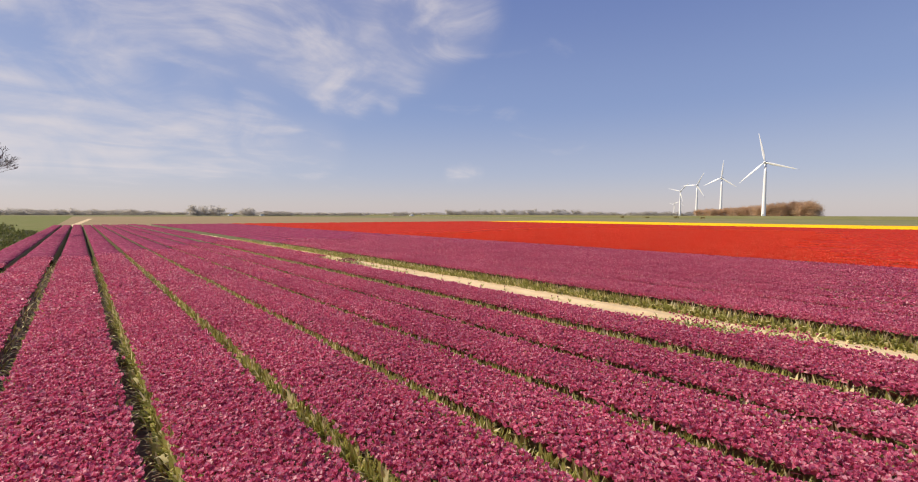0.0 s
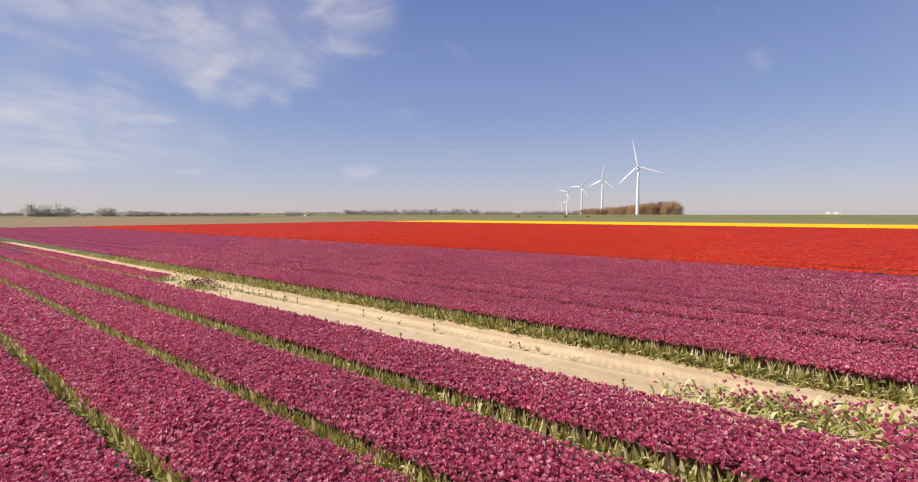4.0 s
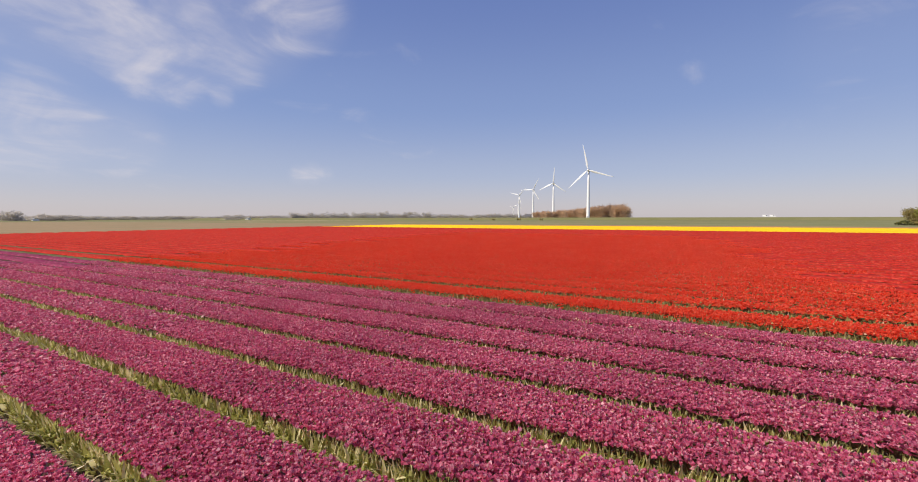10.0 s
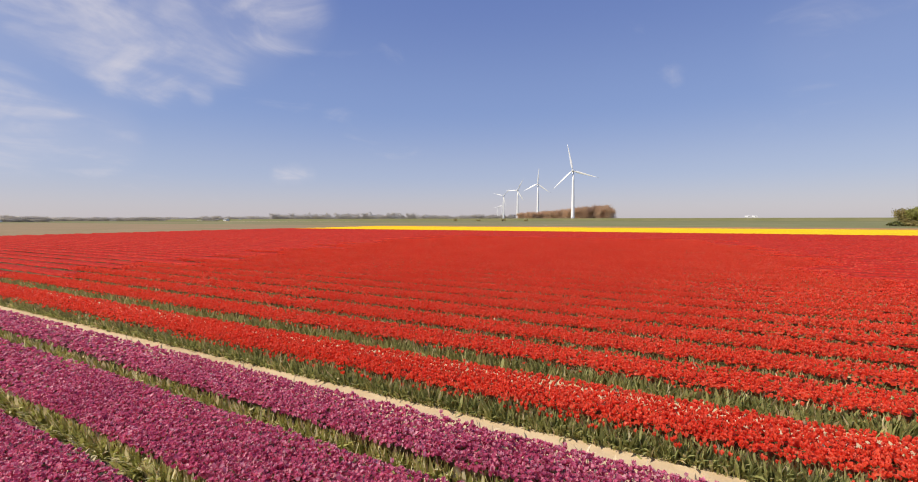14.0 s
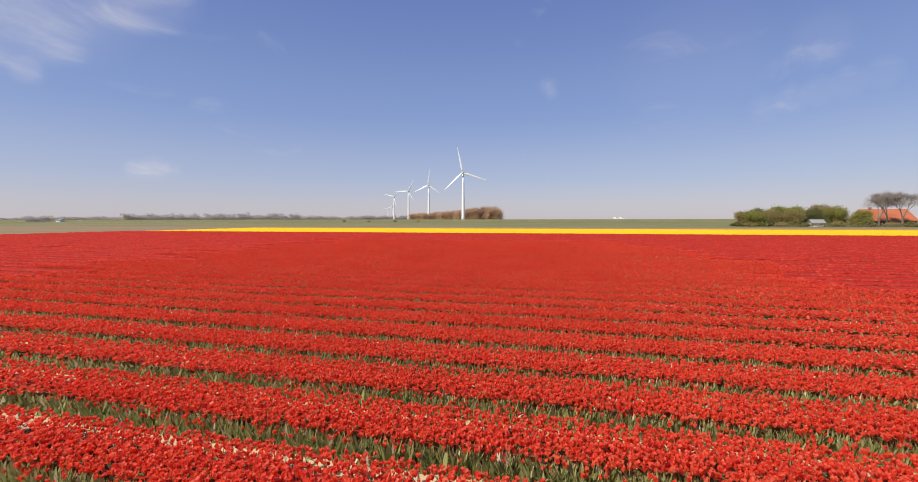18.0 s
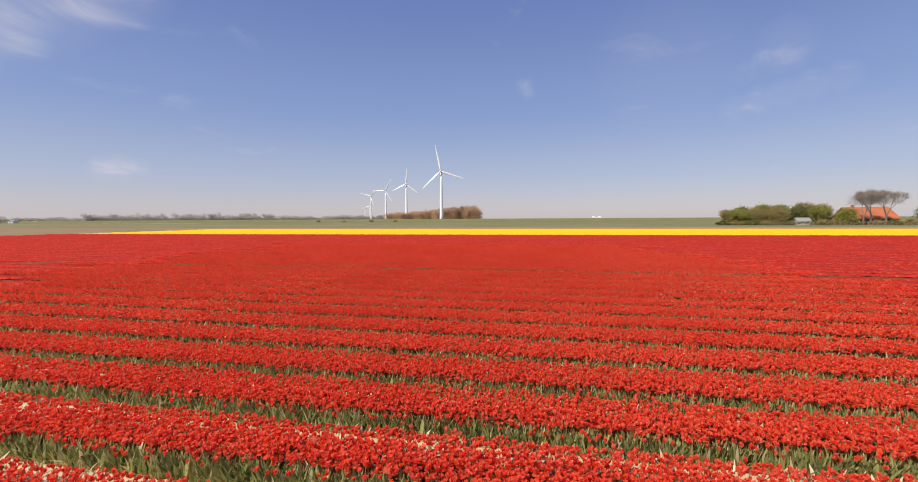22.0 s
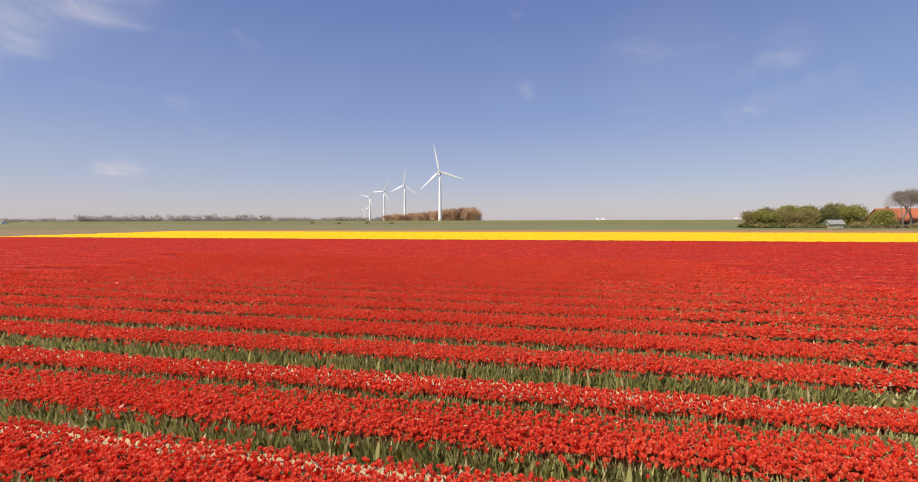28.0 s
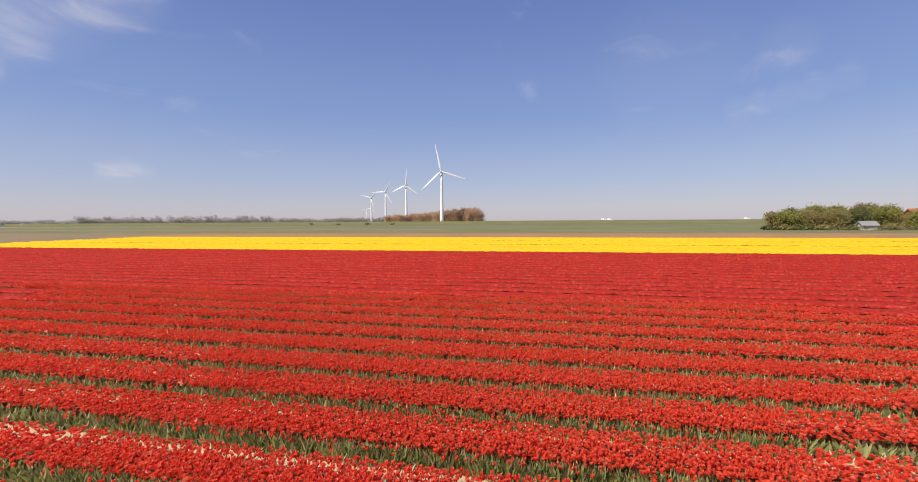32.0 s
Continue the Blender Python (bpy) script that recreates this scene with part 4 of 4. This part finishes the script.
# ---- far tree lines ----
def treeline(az0, az1, dist, height, seed):
    """A hedgerow of far trees between two bearings west of north."""
    r = random.Random(seed)
    pts = []
    a = az0
    while a < az1:
        h = 1.5 * height * r.uniform(0.62, 1.05)
        w = r.uniform(4, 9)
        x, y = -dist * math.sin(radians(a)), dist * math.cos(radians(a))
        for _ in range(20):
            q = r.gauss(0, 0.5)
            pts.append((x + q * w, y + r.gauss(0, 3), h * r.uniform(0.05, 0.85) * math.exp(-0.6 * q * q)))
        a += math.degrees(w * 0.85 / dist)
    thing("far_trees", "far row of trees along the polder horizon, haze painted in", "trees", kind="stuff",
          data=soup("far_trees", *clumps(pts, 26, (1.9, 2.0, height * 0.09), 1.05, seed), FAR_LEAF_HAZED))


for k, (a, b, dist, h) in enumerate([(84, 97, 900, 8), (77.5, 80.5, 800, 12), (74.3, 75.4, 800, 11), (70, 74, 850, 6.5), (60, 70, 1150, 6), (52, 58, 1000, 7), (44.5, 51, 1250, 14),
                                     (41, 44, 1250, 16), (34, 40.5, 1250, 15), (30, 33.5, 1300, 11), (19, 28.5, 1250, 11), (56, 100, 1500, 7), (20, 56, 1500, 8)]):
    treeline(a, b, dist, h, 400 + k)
for k, (x, y, h) in enumerate([(-262, 470, 2.4), (-232, 468, 1.8), (-205, 475, 2.6), (-178, 472, 2.0)]):
    t = thing("far_bush", "single dark bush far off in the flat fields", "bush", pose(x, y, -0.02), "bushes in the fields")
    part("crown", soup("crown", *clumps([(random.gauss(0, 1.2), random.gauss(0, 1.0), h * random.uniform(0.15, 0.7)) for _ in range(18)], 16, (0.5, 0.5, 0.3), 0.5, 500 + k), CROWN_OLIVE), t)

# ---- near the south edge ----
tree("verge_tree", "bare grey tree on the grass verge beside the purple tulips", pose(-66.6, -8.5, -0.02), 10.6, 121, TWIG_GREY, 0, 0, 0, 0.62, 0.16, 7, TWIG_GREY, "bare trees on the verge", 0.14, least=0.012)
tree("verge_tree", "bare grey tree on the grass verge beside the purple tulips", pose(-69.6, -8.6, -0.02), 10.5, 127, TWIG_GREY, 0, 0, 0, 0.6, 0.16, 7, TWIG_GREY, "bare trees on the verge", 0.15, least=0.008)
# rough green verge, given the dark leaf colour for the shadow of trees
pts = [(x + random.uniform(-0.5, 0.5), -5.35 + random.uniform(-0.9, 0.9), random.uniform(0.05, 0.32)) for x in np.arange(-84, -36, 0.16)]
thing("shaded_verge_grass", "rough dark green grass verge with tree shade in its colour", "grass", kind="stuff", data=soup("shaded_verge_grass", *clumps(pts, 12, (0.25, 0.3, 0.12), 0.16, 600), CROWN_DARK))
pts = [(x + random.uniform(-0.5, 0.5), -7.9 + random.uniform(-0.7, 0.7), random.uniform(0.1, 0.9) * (1 + 2.2 * math.exp(-((x + 69.5) / 1.6) ** 2))) for x in np.arange(-90, -52, 0.25)]
thing("verge_brambles", "dark tangle of brambles along the grass verge", "bush", kind="stuff", data=soup("verge_brambles", *clumps(pts, 16, (0.4, 0.4, 0.25), 0.2, 601), CROWN_DARK))

# ---- sand path ----
def build_path():
    xs = np.r_[np.arange(-64, -22, 0.2), np.arange(-22, -4, 0.036), np.arange(-4, 24, 0.2)]
    ys = np.linspace(8.85, 12.35, 76)
    r = np.random.default_rng(3)
    gx, gy = np.meshgrid(xs, ys, indexing="ij")
    rut = 1 / (1 + np.exp(-(gy - 10.95) / 0.02)) / (1 + np.exp((gy - 11.42) / 0.03))
    z = 0.125 - 0.055 * rut + 0.03 * np.exp(-((gy - 10.88) / 0.06) ** 2) + 0.02 * np.exp(-((gy - 11.52) / 0.07) ** 2) + 0.007 * rut * np.tanh(2 * np.sin(gx * 44 + 14 * np.abs(gy - 11.18))) * (np.abs(gx + 13) < 9)
    z += 0.03 * np.exp(-((gy - 9.5) / 0.25) ** 2)
    z += np.array([[0.018 * noise.noise((x * 0.7, y * 1.3, 0)) + 0.010 * noise.noise((x * 2.6, y * 3.4, 5)) + 0.013 * max(0.0, noise.noise((x * 7, y * 8.0, 9))) - 0.016 * max(0.0, noise.noise((x * 3.4, y * 4.1, 17)) - 0.3) for y in ys] for x in xs])
    z += r.normal(0, 0.003, z.shape)
    z[:, 0] = z[:, -1] = 0.002
    z = np.maximum(z, 0.05)
    z[:, 0] = z[:, -1] = -0.01
    v = np.stack([gx, gy, z], -1).reshape(-1, 3)
    n = len(ys)
    i, j = np.meshgrid(np.arange(len(xs) - 1), np.arange(n - 1), indexing="ij")
    a = (i * n + j).ravel()
    f = np.stack([a, a + n, a + n + 1, a + 1], 1)
    thing("sand_path", "bare pale sand track with wheel ruts between the purple beds", "path", kind="structure", data=soup("sand_path", v, f, SAND, True))


build_path()
tulip_bed("purple", 10.15, 10.85, west(10), -24.4, detail=False, lift=-0.09)

# single tulips left over in the sand
STEM = plain("tulip_stem", (0.16, 0.21, 0.07), 0.5)
DARK_PURPLE = petals("dark_purple_petal", (0.16, 0.018, 0.05), (0.30, 0.035, 0.10), (0.45, 0.13, 0.2))


def lone_tulip(x, y, height, seed, bloom=True):
    r = np.random.default_rng(seed)
    t = thing("tulip", "single purple tulip with limp green leaves growing in bare sand" if bloom else "limp green tulip leaves growing in bare sand", "tulip", pose(x, y, 0.12, 0, 0, float(r.uniform(0, 360))), "stray tulips on the sand")
    for k in range(int(r.integers(5, 9))):
        m = places(np.zeros(1), np.zeros(1), np.zeros(1), r.uniform(0.35, 0.68, 1), np.array([k * 1.6 + r.uniform(-0.4, 0.4)]), r.uniform(0.2, 0.9, 1), np.array([k * 1.6 + 1.57]))
        part("leaf", soup("leaf", *stamp(BROAD_V, BROAD_F, m), LEAF_RED if k % 3 else LEAF), t)
    if bloom:
        v, f = [], []
        limb(v, f, Vector((0, 0, 0)), Vector((0.02, 0.01, height)), 0.006, 0.005, 5)
        part("stem", quads("stem", v, f, STEM), t)
        m = places(np.array([0.02]), np.array([0.01]), np.array([height + 0.02]), np.array([1.0]), np.zeros(1), r.uniform(0, 0.4, 1), r.uniform(0, 6, 1))
        part("bloom", soup("bloom", *stamp(*BLOOMS["purple"], m), DARK_PURPLE), t)


STRAYS = [(-15.6, 10.05), (-12.7, 10.0), (-13.93, 11.05), (-10.4, 11.02), (-12.84, 11.04), (-12.24, 11.05), (-17.55, 11.07), (-19.39, 11.05), (-18.94, 10.58), (-20.17, 10.61),
          (-14.52, 10.12), (-11.51, 11.0), (-15.77, 11.01), (-8.33, 10.91), (-8.19, 11.04), (-7.79, 11.06), (-8.68, 9.91), (-16.4, 11.04), (-18.4, 11.06), (-19.0, 10.3), (-20.6, 10.9), (-7.0, 10.95), (-5.9, 10.2)]
for k, (x, y) in enumerate(STRAYS):
    lone_tulip(x, y, 0.09 + 0.06 * random.random(), 700 + k, k % 5 in (2, 3, 4))
for k in range(26):
    lone_tulip(-20.6 + 0.17 * k + random.uniform(-0.06, 0.06), 10.98 + random.uniform(-0.1, 0.1), 0.12 + 0.08 * random.random(), 740 + k, k % 3 == 0)


def clump(name, label, x, y, length, width, count, leaf_count, colour, seed):
    """A thick tuft of tulips."""
    t = thing(name, label, "tulips", pose(x, y, 0.10))
    r = np.random.default_rng(seed)
    px, py = r.normal(0, length / 3, count), r.normal(0, width / 3, count)
    a = places(px, py, 0.25 + r.normal(0, 0.04, count) - 0.08 * (px / length) ** 2 * 4, r.uniform(0.8, 1.1, count), r.uniform(0, 6.28, count), np.abs(r.normal(0, 0.3, count)), r.uniform(0, 6.28, count))
    part("bloom_mass", soup("bloom_mass", *stamp(*BLOOMS["purple"], a), colour), t, kind="stuff")
    qx, qy = r.normal(0, length / 2.8, leaf_count), r.normal(0, width / 2.6, leaf_count)
    turn = r.uniform(0, 6.28, leaf_count)
    b = places(qx, qy, np.zeros(leaf_count), r.uniform(0.6, 1.1, leaf_count), turn, np.abs(r.normal(0.3, 0.3, leaf_count)), turn + 1.57)
    part("leaf_mass", soup("leaf_mass", *stamp(BROAD_V, BROAD_F, b), LEAF), t, kind="stuff")


clump("tulip_clump", "tuft of dark purple tulips standing in the sand track", -21.4, 10.65, 1.5, 0.75, 150, 420, DARK_PURPLE, 801)
clump("tulip_clump", "green leafy end of a purple tulip strip on sand", -24.3, 10.5, 0.9, 0.8, 40, 220, PURPLE, 802)
tulip_bed("purple", 9.62, 10.46, -3.0, 21.0, detail=False, lift=-0.06)
for k in range(9):
    clump("tulip_clump", "patchy tuft of green leaves and purple tulips on sand", -4.0 + 1.5 * k, 10.5 + 0.35 * math.sin(k * 2), 1.8, 0.6, 90 if k < 3 else 60, 320, PURPLE, 810 + k)


# bleached plants among the red ones
for k, (x, y) in enumerate([(-20.33, 32.7), (-20.3, 31.75), (-20.6, 34.05), (-21.3, 37.4), (-21.6, 38.6), (-21.05, 36.05), (-20.2, 37.55)]):
    r = np.random.default_rng(850 + k)
    t = thing("bleached_tulip", "withered cream-white tulip plant among the red ones", "tulip", pose(x, y, 0.0), "withered tulips")
    n = 30
    turn = r.uniform(0, 6.28, n)
    m = places(r.normal(0, 0.05, n), r.normal(0, 0.04, n), 0.17 + r.uniform(0, 0.10, n), r.uniform(0.3, 0.55, n), turn, np.abs(r.normal(0.25, 0.25, n)), turn + 1.57)
    part("withered_leaf_mass", soup("withered_leaf_mass", *stamp(LEAF_V, LEAF_F, m), BLEACHED), t, kind="stuff")
